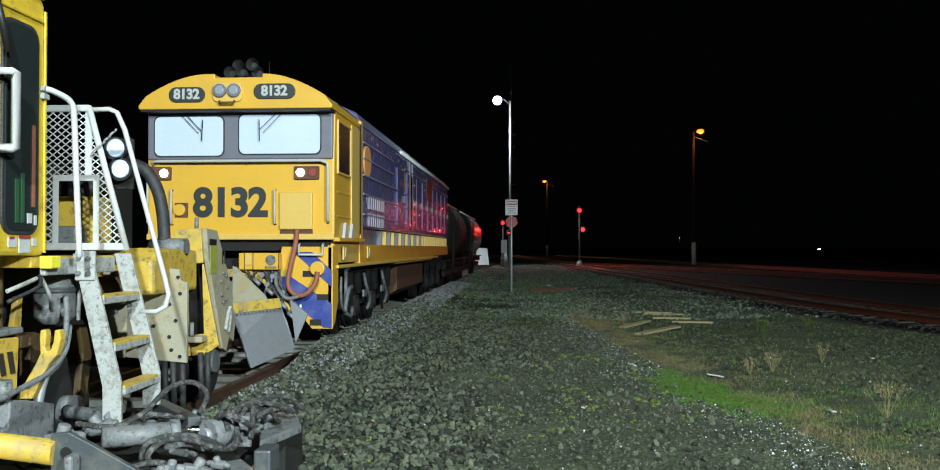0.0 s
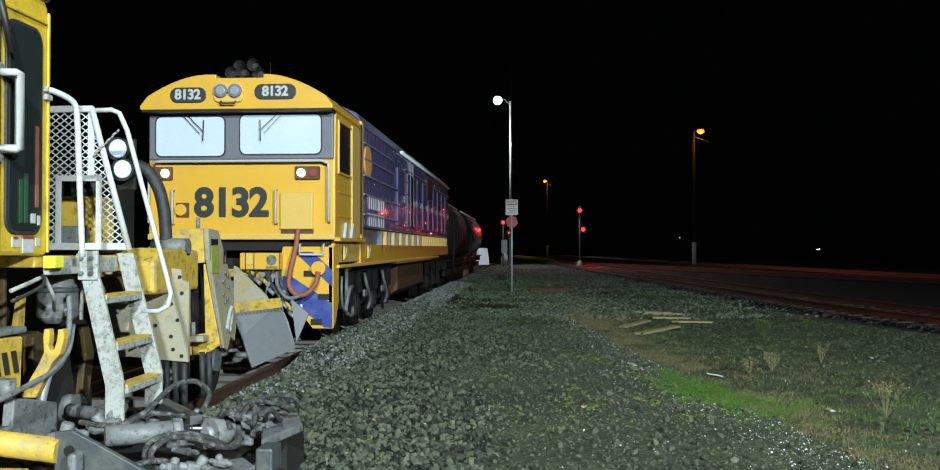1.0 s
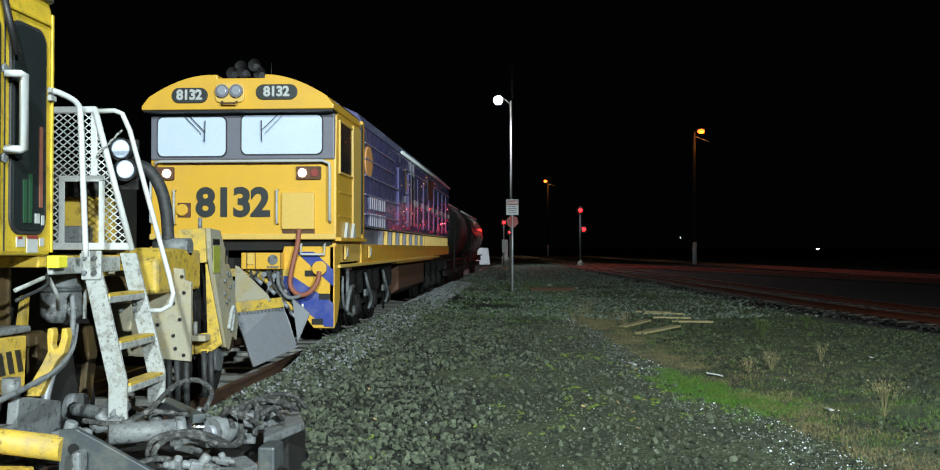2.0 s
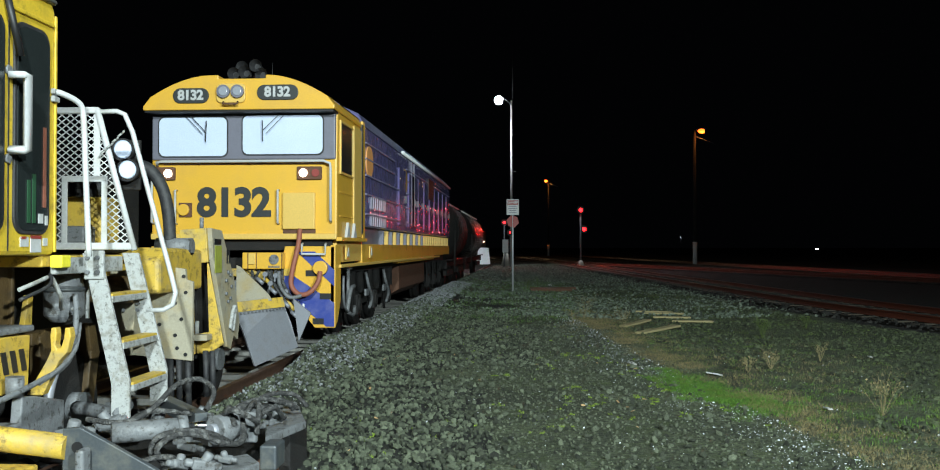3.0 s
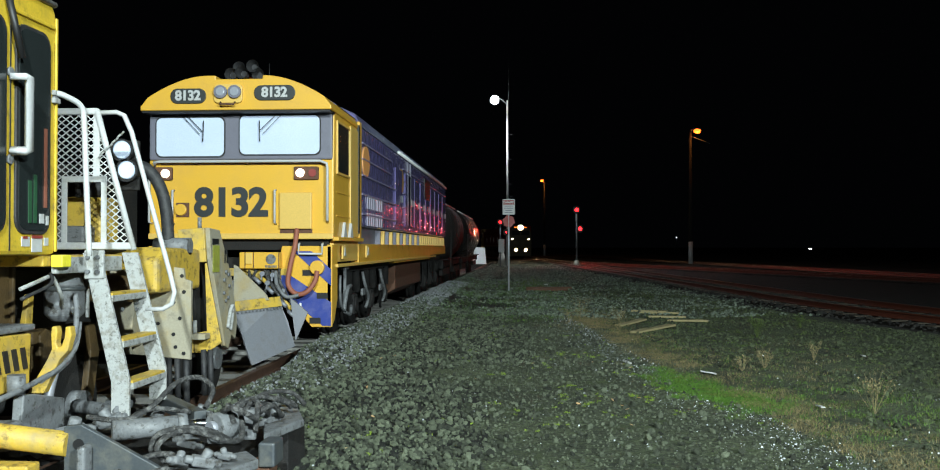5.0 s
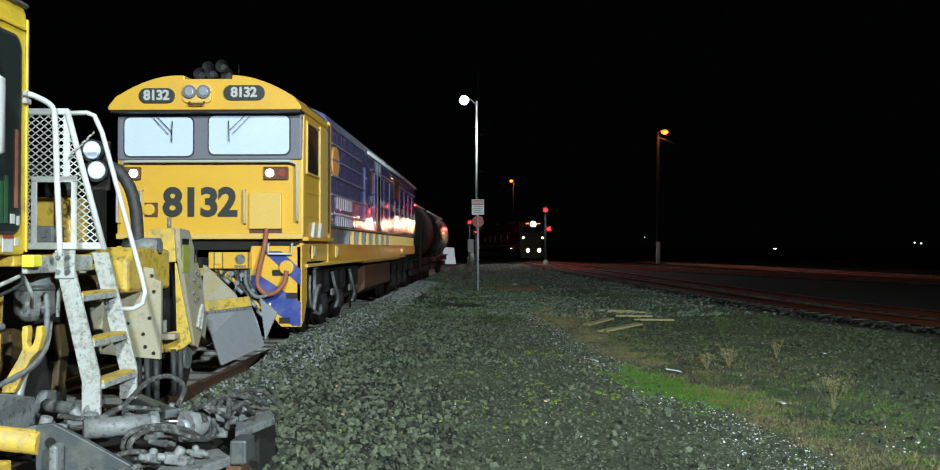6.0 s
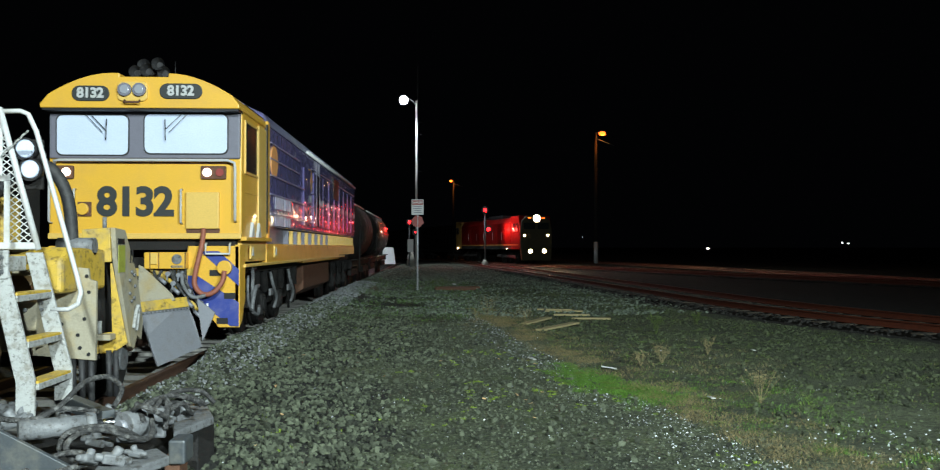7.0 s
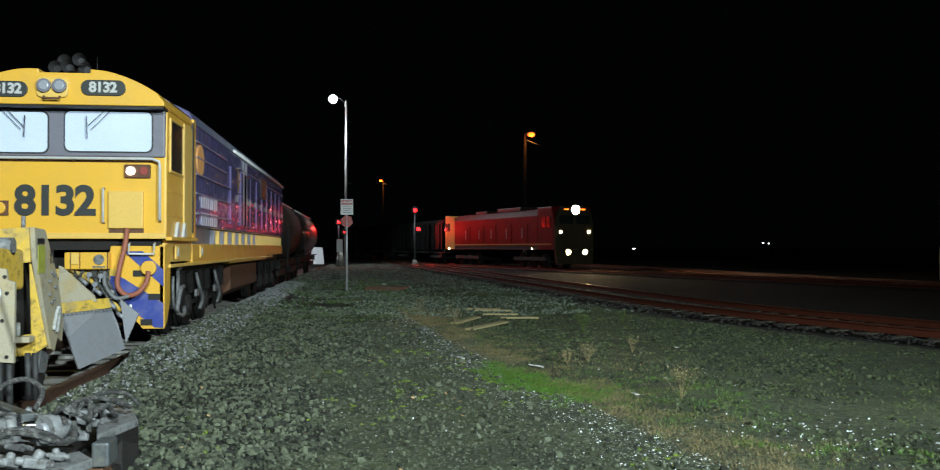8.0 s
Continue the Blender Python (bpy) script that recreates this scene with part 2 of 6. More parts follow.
# ---------------------------------------------------------------- mesh helpers
def box(bm, c, s, m=None):
    vs = [Vector((c[0] + s[0] * a / 2, c[1] + s[1] * b / 2, c[2] + s[2] * d / 2)) for a in (-1, 1) for b in (-1, 1) for d in (-1, 1)]
    v = [bm.verts.new(m @ p if m else p) for p in vs]
    for f in ((0, 1, 3, 2), (4, 6, 7, 5), (0, 4, 5, 1), (2, 3, 7, 6), (0, 2, 6, 4), (1, 5, 7, 3)):
        bm.faces.new([v[i] for i in f])
    return bm


def cyl(bm, p, q, r, r2=None, seg=14, cap=True):
    p, q = Vector(p), Vector(q)
    z = (q - p).normalized()
    x = z.orthogonal().normalized()
    y = z.cross(x)
    r2 = r if r2 is None else r2
    a = [bm.verts.new(p + (x * math.cos(k * math.tau / seg) + y * math.sin(k * math.tau / seg)) * r) for k in range(seg)]
    b = [bm.verts.new(q + (x * math.cos(k * math.tau / seg) + y * math.sin(k * math.tau / seg)) * r2) for k in range(seg)]
    for k in range(seg):
        f = bm.faces.new((a[k], a[(k + 1) % seg], b[(k + 1) % seg], b[k]))
        f.smooth = True
    if cap:
        bm.faces.new(a[::-1])
        bm.faces.new(b)
    return bm


def smooth_line(pts, n=6):
    """Points along a soft curve through pts."""
    pts = [Vector(p) for p in pts]
    out = []
    for i in range(len(pts) - 1):
        p0, p1, p2, p3 = pts[max(i - 1, 0)], pts[i], pts[i + 1], pts[min(i + 2, len(pts) - 1)]
        for k in range(n):
            t = k / n
            out.append(0.5 * (2 * p1 + (p2 - p0) * t + (2 * p0 - 5 * p1 + 4 * p2 - p3) * t * t + (3 * p1 - p0 - 3 * p2 + p3) * t ** 3))
    return out + [pts[-1]]


def tube(bm, pts, r, seg=8, curved=True):
    pts = smooth_line(pts) if curved else [Vector(p) for p in pts]
    rings, x = [], None
    for i, p in enumerate(pts):
        d = (pts[min(i + 1, len(pts) - 1)] - pts[max(i - 1, 0)]).normalized()
        x = d.orthogonal().normalized() if x is None else (x - d * x.dot(d)).normalized()
        y = d.cross(x)
        rings.append([bm.verts.new(p + (x * math.cos(k * math.tau / seg) + y * math.sin(k * math.tau / seg)) * r) for k in range(seg)])
    for a, b in zip(rings, rings[1:]):
        for k in range(seg):
            bm.faces.new((a[k], a[(k + 1) % seg], b[(k + 1) % seg], b[k])).smooth = True
    bm.faces.new(rings[0][::-1])
    bm.faces.new(rings[-1])
    return bm


def prism(bm, pts, axis, lo, hi):
    """Extrude the outline pts (the two other coordinates, in order) along the axis from lo to hi."""
    def at(p, h):
        c = list(p)
        c.insert("xyz".index(axis), h)
        return c
    a = [bm.verts.new(at(p, lo)) for p in pts]
    b = [bm.verts.new(at(p, hi)) for p in pts]
    k = len(pts)
    bm.faces.new(a[::-1])
    bm.faces.new(b)
    for i in range(k):
        bm.faces.new((a[i], a[(i + 1) % k], b[(i + 1) % k], b[i]))
    return bm


def rounded(x0, z0, x1, z1, r, n=5):
    out = []
    for cx, cz, a in ((x1 - r, z1 - r, 0), (x0 + r, z1 - r, 90), (x0 + r, z0 + r, 180), (x1 - r, z0 + r, 270)):
        for k in range(n + 1):
            t = radians(a + 90 * k / n)
            out.append((cx + r * math.cos(t), cz + r * math.sin(t)))
    return out


def bmx():
    return bmesh.new()


def part(name, bm, mat, parent=None, label="", bevel=0.0):
    bmesh.ops.recalc_face_normals(bm, faces=bm.faces)
    me = bpy.data.meshes.new(name)
    bm.to_mesh(me)
    bm.free()
    me.materials.append(M[mat] if isinstance(mat, str) else mat)
    ob = new(name, me)
    if parent:
        ob.parent = parent
    if label:
        ob["label"] = label
    if bevel:
        mod = ob.modifiers.new("edge", "BEVEL")
        mod.width, mod.segments, mod.limit_method, mod.angle_limit = bevel, 2, "ANGLE", radians(40)
    return ob


def thing(name, label, category, m=None, group="", kind=""):
    ob = new(name)
    ob.empty_display_size = 0.2
    if m is not None:
        ob.matrix_world = m
    return tagged(ob, label, category, group, kind)


def lettering(name, text, size, mat, parent, m, depth=0.004, label=""):
    """Words with the built-in font, as a mesh centred on m's origin, in m's x-y plane."""
    cu = bpy.data.curves.new(name, "FONT")
    cu.body, cu.size, cu.extrude, cu.align_x, cu.align_y = text, size, depth, "CENTER", "CENTER"
    cu.offset, cu.space_character = size * 0.038, 0.95
    tmp = new("tmp", cu)
    me = bpy.data.meshes.new_from_object(tmp.evaluated_get(bpy.context.evaluated_depsgraph_get()))
    bpy.data.objects.remove(tmp)
    me.materials.clear()
    me.materials.append(M[mat])
    ob = new(name, me)
    ob.parent = parent
    ob.matrix_local = m
    if label:
        ob["label"] = label
    return ob


# ---------------------------------------------------------------- the ground and the tracks
SIDING_X = -4.33


def near_track(y):
    return 6.12 - 0.072 * (y - 57.4) + 0.0117 * max(0, 26 - y) ** 2


def train_track(y):
    return 13.75 - 0.273 * (y - 58.4) + 0.00073 * (y - 58.4) * (y - 95) + 0.6 * math.exp(-((y - 95) / 26) ** 2) - 0.6 / (1 + math.exp((148 - y) / 4))


def far_track(y):
    return 20.9 - 0.108 * (y - 52.5)


def wave(x, y, s, seed=0.0):
    return noise.noise(Vector((x / s + seed, y / s - seed, seed * 0.7)))


def ground_height(x, y):
    h = 0.03 * wave(x, y, 1.7) + 0.012 * wave(x, y, 0.35, 3.0)
    d = abs(x - SIDING_X)
    if d < 1.12:
        h -= 0.20 * min(1, (1.12 - d) / 0.2)
    elif d < 2.6:
        h += 0.02
    if x > SIDING_X and 0.93 < d < 2.3 and 12.0 < y < 60:
        ridge = math.sin(math.pi * min(1, (d - 0.93) / 1.37) ** 0.6)
        h += (0.19 + 0.05 * wave(x, y, 0.5, 6.0)) * ridge * min(1, (y - 12.0) / 1.5)
    if 0 < y < 140:
        e = near_track(y) - x
        if e < 4.5:
            h += 0.03 * min(1, (4.5 - e) / 1.5)
        if 4 < e < 8:
            h -= 0.05 * math.sin((e - 4) / 4 * math.pi)
    return h * (1 if y < 90 else 0.2) - 0.03


def ground():
    xs = list(np.concatenate([[-3000, -600, -150, -60, -25, -12, -8], np.arange(-6.4, 13, 0.16), np.arange(13.2, 30, 0.8), [35, 45, 60, 90, 160, 500, 1200, 3000]]))
    ys = list(np.concatenate([[-3000, -500, -100, -40, -15, -6, -2], np.arange(0, 24, 0.16), np.arange(24, 50, 0.35), np.arange(50, 130, 1.5), np.arange(132, 240, 8), [300, 450, 800, 1600, 4000]]))
    vs = [(x, y, ground_height(x, y)) for y in ys for x in xs]
    w = len(xs)
    fs = [(j * w + i, j * w + i + 1, (j + 1) * w + i + 1, (j + 1) * w + i) for j in range(len(ys) - 1) for i in range(w - 1)]
    me = bpy.data.meshes.new("ground")
    me.from_pydata(vs, [], fs)
    me.polygons.foreach_set("use_smooth", [True] * len(fs))
    # Last two grounds hold painted dark: the unlit far field, the shade between stones.
    for name, low, high in (("dark gravel and cinder ground", (0.026, 0.033, 0.020, 1), (0.11, 0.132, 0.068, 1)), ("far ground painted night-dark", (0.004, 0.0045, 0.0035, 1), (0.014, 0.0135, 0.009, 1)), ("ground painted with stone-gap shade", (0.006, 0.007, 0.005, 1), (0.02, 0.023, 0.017, 1))):
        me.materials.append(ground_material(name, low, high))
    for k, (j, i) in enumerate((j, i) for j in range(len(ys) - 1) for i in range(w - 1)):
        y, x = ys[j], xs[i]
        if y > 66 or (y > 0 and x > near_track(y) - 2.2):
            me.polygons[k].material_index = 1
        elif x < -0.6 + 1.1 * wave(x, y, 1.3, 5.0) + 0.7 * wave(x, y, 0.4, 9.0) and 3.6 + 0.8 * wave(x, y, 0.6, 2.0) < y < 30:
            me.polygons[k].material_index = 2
    return tagged(new("ground", me), "dark gravel and cinder yard ground with patches of moss", "ground", kind="structure")


def ground_material(title, low, high):
    m = bpy.data.materials.new(title)
    m.use_nodes = True
    nt = m.node_tree
    n, link = nt.nodes, nt.links.new
    b = n["Principled BSDF"]
    b.inputs["Roughness"].default_value = 0.85
    co = n.new("ShaderNodeTexCoord")

    def tex(kind, scale, **kw):
        t = n.new(kind)
        t.inputs["Scale"].default_value = scale
        for k, v in kw.items():
            t.inputs[k].default_value = v
        link(co.outputs["Object"], t.inputs["Vector"])
        return t
    stones = tex("ShaderNodeTexVoronoi", 34.0)
    grit = tex("ShaderNodeTexNoise", 130.0, Detail=3.0)
    patch = tex("ShaderNodeTexNoise", 0.55, Detail=6.0, Roughness=0.7)
    moss = tex("ShaderNodeTexNoise", 2.3, Detail=8.0, Roughness=0.75)
    ramp = n.new("ShaderNodeValToRGB")
    e = ramp.color_ramp.elements
    e[0].color, e[0].position = low, 0.3
    e[1].color, e[1].position = high, 0.75
    link(patch.outputs["Fac"], ramp.inputs["Fac"])
    hue = n.new("ShaderNodeHueSaturation")
    link(ramp.outputs["Color"], hue.inputs["Color"])
    sep = n.new("ShaderNodeSeparateColor")
    link(stones.outputs["Color"], sep.inputs["Color"])
    mr = n.new("ShaderNodeMapRange")
    mr.inputs["To Min"].default_value, mr.inputs["To Max"].default_value = 0.45, 1.6
    link(sep.outputs["Red"], mr.inputs["Value"])
    link(mr.outputs[0], hue.inputs["Value"])
    mossramp = n.new("ShaderNodeValToRGB")
    mossramp.color_ramp.elements[0].position, mossramp.color_ramp.elements[1].position = 0.52, 0.68
    link(moss.outputs["Fac"], mossramp.inputs["Fac"])
    half = n.new("ShaderNodeMath")
    half.operation = "MULTIPLY"
    half.inputs[1].default_value = 0.75
    link(mossramp.outputs["Color"], half.inputs[0])
    mix = n.new("ShaderNodeMix")
    mix.data_type = "RGBA"
    mix.inputs["B"].default_value = (high[0] * 0.58, high[1] * 0.7, high[2] * 0.33, 1)
    link(half.outputs[0], mix.inputs["Factor"])
    link(hue.outputs["Color"], mix.inputs["A"])
    link(mix.outputs["Result"], b.inputs["Base Color"])
    add = n.new("ShaderNodeMath")
    add.operation = "ADD"
    link(stones.outputs["Distance"], add.inputs[0])
    link(grit.outputs["Fac"], add.inputs[1])
    bp = n.new("ShaderNodeBump")
    bp.inputs["Strength"].default_value, bp.inputs["Distance"].default_value = 0.9, 0.02
    link(add.outputs[0], bp.inputs["Height"])
    link(bp.outputs["Normal"], b.inputs["Normal"])
    return m


def track(name, fx, y0, y1, z, step, label, mainline=True, sleepers=None):
    """Two rails and their sleepers along x = fx(y); z is the top of the rails."""
    th = thing(name, label, "railway track", kind="structure")
    ys = np.arange(y0, y1 + 0.01, step)
    for side in (-1, 1):
        bm, top = bmx(), bmx()
        prof = [(-0.07, -0.15), (0.07, -0.15), (0.07, -0.135), (0.012, -0.12), (0.012, -0.04), (0.035, -0.03), (0.035, -0.004), (-0.035, -0.004), (-0.035, -0.03), (-0.012, -0.04), (-0.012, -0.12), (-0.07, -0.135)]
        rings, tops = [], []
        for y in ys:
            s = (fx(y + 0.5) - fx(y - 0.5))
            nx, ny = 1 / math.hypot(1, s), -s / math.hypot(1, s)
            c = Vector((fx(y), y, z)) + Vector((nx, ny, 0)) * side * 0.835
            rings.append([bm.verts.new(c + Vector((nx * u, ny * u, v))) for u, v in prof])
            tops.append([top.verts.new(c + Vector((nx * u, ny * u, v))) for u, v in ((-0.034, -0.006), (-0.02, -0.0015), (0, 0.0005), (0.02, -0.0015), (0.034, -0.006))])
        for a, b in zip(rings, rings[1:]):
            for k in range(len(prof)):
                bm.faces.new((a[k], a[(k + 1) % 12], b[(k + 1) % 12], b[k]))
        for a, b in zip(tops, tops[1:]):
            for k in range(4):
                top.faces.new((a[k], a[k + 1], b[k + 1], b[k])).smooth = True
        r = part("rail", bm, "rail" if mainline else "dark_rail", th, "rusty brown steel rail")
        part("rail_head", top, "railtop" if mainline else "dark_rail", r, "polished running surface")
    if mainline:
        bm = bmx()
        rows = []
        for k, y in enumerate(ys):
            rows.append([bm.verts.new((fx(y) + u, y, z + v)) for u, v in ((-2.6, -0.32), (-1.7, -0.185), (-0.9, -0.17), (0.9, -0.17), (1.7, -0.185), (2.6, -0.32))])
        for a, b in zip(rows, rows[1:]):
            for j in range(5):
                bm.faces.new((a[j], a[j + 1], b[j + 1], b[j]))
        part("ballast_bed", bm, "bed", th, "near-black ballast bed")
    s0, s1 = sleepers or (y0, y1)
    bm = bmx()
    box(bm, (0, 0, -0.065), (2.6, 0.24, 0.13))
    me = None
    y = s0
    count = 0
    while y < s1 and count < 300:
        s = fx(y + 0.5) - fx(y - 0.5)
        m = pose(fx(y), y, z - (0.153 if mainline else 0.135), 0, 0, -math.degrees(math.atan(s)) + random.uniform(-1, 1))
        if me is None:
            ob = part("sleeper", bm, "sleeper" if mainline else "plank_grey", th)
            me = ob.data
        else:
            ob = new("sleeper", me)
            ob.parent = th
        ob.matrix_local = m
        y += 0.66
        count += 1
    return th


# ---------------------------------------------------------------- the parked locomotive
def arch(half, z0, z1, flat, steps=8, power=1.8):
    """Outline of a roof: from (half, z0) over to (-half, z0), level within flat."""
    right = []
    for k in range(steps + 1):
        t = k / steps
        right.append((half - (half - flat) * t, z0 + (z1 - z0) * (1 - (1 - t) ** power)))
    return right + [(-x, z) for x, z in reversed(right)]


def grab(parent, pts, r=0.018, mat="white", name="grab_rail"):
    return part(name, tube(bmx(), pts, r, 8, False), mat, parent)


def bogie(parent, y, wheels=3, gap=1.8, detail=True):
    bg = part("bogie", box(bmx(), (0, y, 0.72), (1.9, 0.6, 0.24)), "dirty", parent, "oily bogie with shade in its black", 0.02)
    for s in (-1, 1):
        part("side_frame", box(bmx(), (s * 1.12, y, 0.62), (0.14, gap * (wheels - 1) + 1.5, 0.26)), "dirty", bg, "", 0.02)
    for k in range(wheels):
        wy = y + (k - (wheels - 1) / 2) * gap
        bm = bmx()
        for s in (-1, 1):
            cyl(bm, (s * 0.76, wy, 0.5), (s * 0.90, wy, 0.5), 0.5, seg=28)
            cyl(bm, (s * 0.70, wy, 0.5), (s * 0.76, wy, 0.5), 0.53, seg=28)
        cyl(bm, (-0.8, wy, 0.5), (0.8, wy, 0.5), 0.09)
        part("wheelset", bm, "dirty", bg)
        if detail:
            bm = box(bmx(), (1.2, wy, 0.52), (0.16, 0.34, 0.36))
            cyl(bm, (1.2, wy, 0.52), (1.31, wy, 0.52), 0.13)
            part("axle_box", bm, "dirty", bg, "", 0.015)
            for dy in (-0.42, 0.42):
                part("spring", cyl(bmx(), (1.2, wy + dy, 0.72), (1.2, wy + dy, 1.12), 0.085), "dirty", bg)
            part("brake_rod", tube(bmx(), [(1.24, wy - 0.62, 1.1), (1.26, wy - 0.6, 0.7), (1.24, wy - 0.5, 0.35), (1.2, wy - 0.2, 0.25)], 0.03), "dirty", bg)
    return bg


def locomotive():
    th = thing("locomotive", "yellow and dark blue diesel locomotive parked on the siding", "locomotive", pose(-4.36, 14.0, 0.06))
    W = 1.45
    # frame, hood and roof
    hood = bmx()
    prism(hood, [(W, 1.93), (W, 3.70), (1.34, 3.93), (0.97, 4.10), (0.4, 4.17), (-0.4, 4.17), (-0.97, 4.10), (-1.34, 3.93), (-W, 3.70), (-W, 1.93)], "y", 2.25, 20.2)
    body = part("hood", hood, "purple", th, "dark violet blue hood with red reflections", 0.04)
    rf = bmx()
    prism(rf, [(1.46, 3.72), (1.35, 3.95), (0.98, 4.12), (0.4, 4.19), (-0.4, 4.19), (-0.98, 4.12), (-1.35, 3.95), (-1.46, 3.72), (-1.30, 3.84), (0, 4.0), (1.30, 3.84)], "y", 2.3, 20.25)
    part("roof", rf, "roof", th, "blue grey roof", 0.01)
    # White tube draws the lamp's highlight line along the roof edge.
    part("roof_glint_strip", tube(bmx(), [(1.47, 7.2, 3.76), (1.47, 20.1, 3.76)], 0.04, 8, False), "bright_white", th, "white strip for the highlight along the roof edge")
    for z in (2.16, 2.52, 2.86, 3.16, 3.44):
        bm = box(bmx(), (W + 0.014, 4.2 if z > 2.9 else 4.6, z), (0.03, 3.6 if z > 2.9 else 4.4, 0.03))
        part("body_rib", bm, "rib", body, "", 0.008)
        part("body_rib", box(bmx(), (W + 0.008, 14.0, z), (0.03, 12.0, 0.03)), "rib", body, "", 0.008)
    for y in (6.6, 8.3, 9.0, 10.2, 11.6, 13.0, 14.4, 15.8, 17.2, 18.6):
        part("hood_door", box(bmx(), (W + 0.012, y + 0.6, 2.72), (0.028, 1.1, 1.3)), "purple", body, "", 0.01)
        part("door_latch", box(bmx(), (W + 0.04, y + 1.08, 2.7), (0.03, 0.05, 0.16)), "rodgrey", body, "", 0.006)
    part("air_intake", box(bmx(), (W + 0.02, 13.4, 3.27), (0.04, 1.5, 0.6)), "black", body, "black louvred grille", 0.01)
    bm = bmx()
    box(bm, (W + 0.015, 8.85, 2.9), (0.04, 0.07, 1.6))
    box(bm, (W + 0.015, 9.4, 2.9), (0.04, 0.07, 1.6))
    part("door_pillar", bm, "grey", body, "", 0.01)
    for y, wide, mat, label in ((2.82, 0.36, "orange", "orange oval roundel"), (7.72, 0.36, "far_roundel", "dull ochre oval roundel")):
        oval = [(y + wide * math.cos(math.tau * k / 40), 3.13 + 0.285 * math.sin(math.tau * k / 40)) for k in range(40)]
        part("roundel", prism(bmx(), oval, "x", W, W + 0.02), mat, body, label)
    # two rows of plain bars stand for a company name
    for row, z in enumerate((2.40, 2.08)):
        for k in range(8):
            part("letter_bar", box(bmx(), (W + 0.012, 3.05 + k * 0.235, z), (0.02, 0.15 if k != 4 else 0.06, 0.24)), "faint_letter", body, "pale letter shape", 0.004)
    # side sill with brackets
    part("sill", prism(bmx(), [(2.2, 1.28), (6.6, 1.28), (6.75, 1.2), (14.6, 1.2), (14.8, 1.32), (20.2, 1.32), (20.2, 1.62), (2.2, 1.62)], "x", 1.30, 1.44), "yellow", th, "yellow side sill", 0.01)
    part("sill", prism(bmx(), [(2.2, 1.28), (20.2, 1.28), (20.2, 1.62), (2.2, 1.62)], "x", -1.44, -1.30), "yellow", th, "yellow side sill", 0.01)
    part("walkway_edge", box(bmx(), (1.43, 8.2, 1.27), (0.1, 16, 0.05)), "pale_yellow", th, "", 0.01)
    # Shade below the sill is put into this black.
    part("underframe", box(bmx(), (0, 10.6, 1.5), (2.5, 18.6, 0.75)), "dirty", th, "grimy underframe, its shade painted black")
    for k in range(27):
        y = 4.6 + k * 0.58
        part("sill_bracket", prism(bmx(), [(1.25, 1.9), (1.44, 1.9), (1.44, 1.5), (1.25, 1.4)], "y", y, y + 0.09), "grey" if k % 2 == 0 and k < 14 else "pale_yellow", th, "", 0.004)
    part("sill_backing", box(bmx(), (1.31, 11.3, 1.77), (0.06, 17.8, 0.32)), "grey", th, "dull grey panel behind the brackets")
    part("fuel_tank", prism(bmx(), [(1.25, 1.2), (1.25, 0.55), (0.9, 0.35), (-0.9, 0.35), (-1.25, 0.55), (-1.25, 1.2)], "y", 8.2, 13.6), "rust", th, "rusty fuel tank under the frame", 0.03)
    bogie(th, 4.6)
    bogie(th, 16.6)
    rig = part("brake_rigging", box(bmx(), (1.36, 1.35, 0.85), (0.05, 0.07, 0.75)), "rodgrey", th, "grey brake rigging hanging by the front bogie", 0.01)
    part("rigging_link", tube(bmx(), [(1.37, 1.2, 0.5), (1.4, 1.35, 0.85), (1.38, 1.75, 0.9)], 0.035), "rodgrey", rig)
    part("rigging_link", tube(bmx(), [(1.37, 1.3, 0.48), (1.4, 1.6, 0.42), (1.38, 1.8, 0.55)], 0.03), "rodgrey", rig)
    part("rigging_hanger", box(bmx(), (1.36, 1.35, 1.22), (0.08, 0.34, 0.06)), "rodgrey", rig, "", 0.01)
    part("rigging_curve", tube(bmx(), [(1.38, 0.85, 1.1), (1.39, 0.8, 0.8), (1.38, 0.95, 0.6), (1.38, 1.2, 0.5)], 0.022), "rodgrey", rig)
    for yy in (3.1, 5.2):
        part("sand_pipe", tube(bmx(), [(1.34, yy, 1.1), (1.38, yy + 0.1, 0.85), (1.38, yy + 0.45, 0.6), (1.32, yy + 0.5, 0.4)], 0.03), "rodgrey", th, "bent grey sand pipe")
        part("bogie_casting", box(bmx(), (1.34, yy + 0.1, 0.72), (0.05, 0.3, 0.14)), "rodgrey", th, "", 0.03)
    # cab: sides, door, window
    cabm = bmx()
    prism(cabm, [(0.0, 1.70), (2.25, 1.70), (2.25, 3.66), (0.06, 3.66), (0.0, 2.9)], "x", -W, W)
    cab = part("cab", cabm, "yellow", th, "yellow driver's cab", 0.03)
    part("cab_side_window", prism(bmx(), rounded(0.22, 2.75, 1.18, 3.5, 0.06), "x", W - 0.02, W + 0.012), "tin", cab, "dark side window")
    bm = bmx()
    for z in (2.72, 3.52):
        box(bm, (W + 0.012, 0.7, z), (0.03, 1.04, 0.035))
    for y in (0.2, 1.2):
        box(bm, (W + 0.012, y, 3.12), (0.03, 0.035, 0.8))
    part("window_frame", bm, "pale_yellow", cab, "", 0.008)
    part("cab_door", box(bmx(), (W + 0.01, 1.62, 2.66), (0.03, 0.7, 1.86)), "pale_yellow", cab, "", 0.01)
    part("door_recess", box(bmx(), (W + 0.015, 1.98, 2.75), (0.05, 0.10, 1.9)), "black", cab)
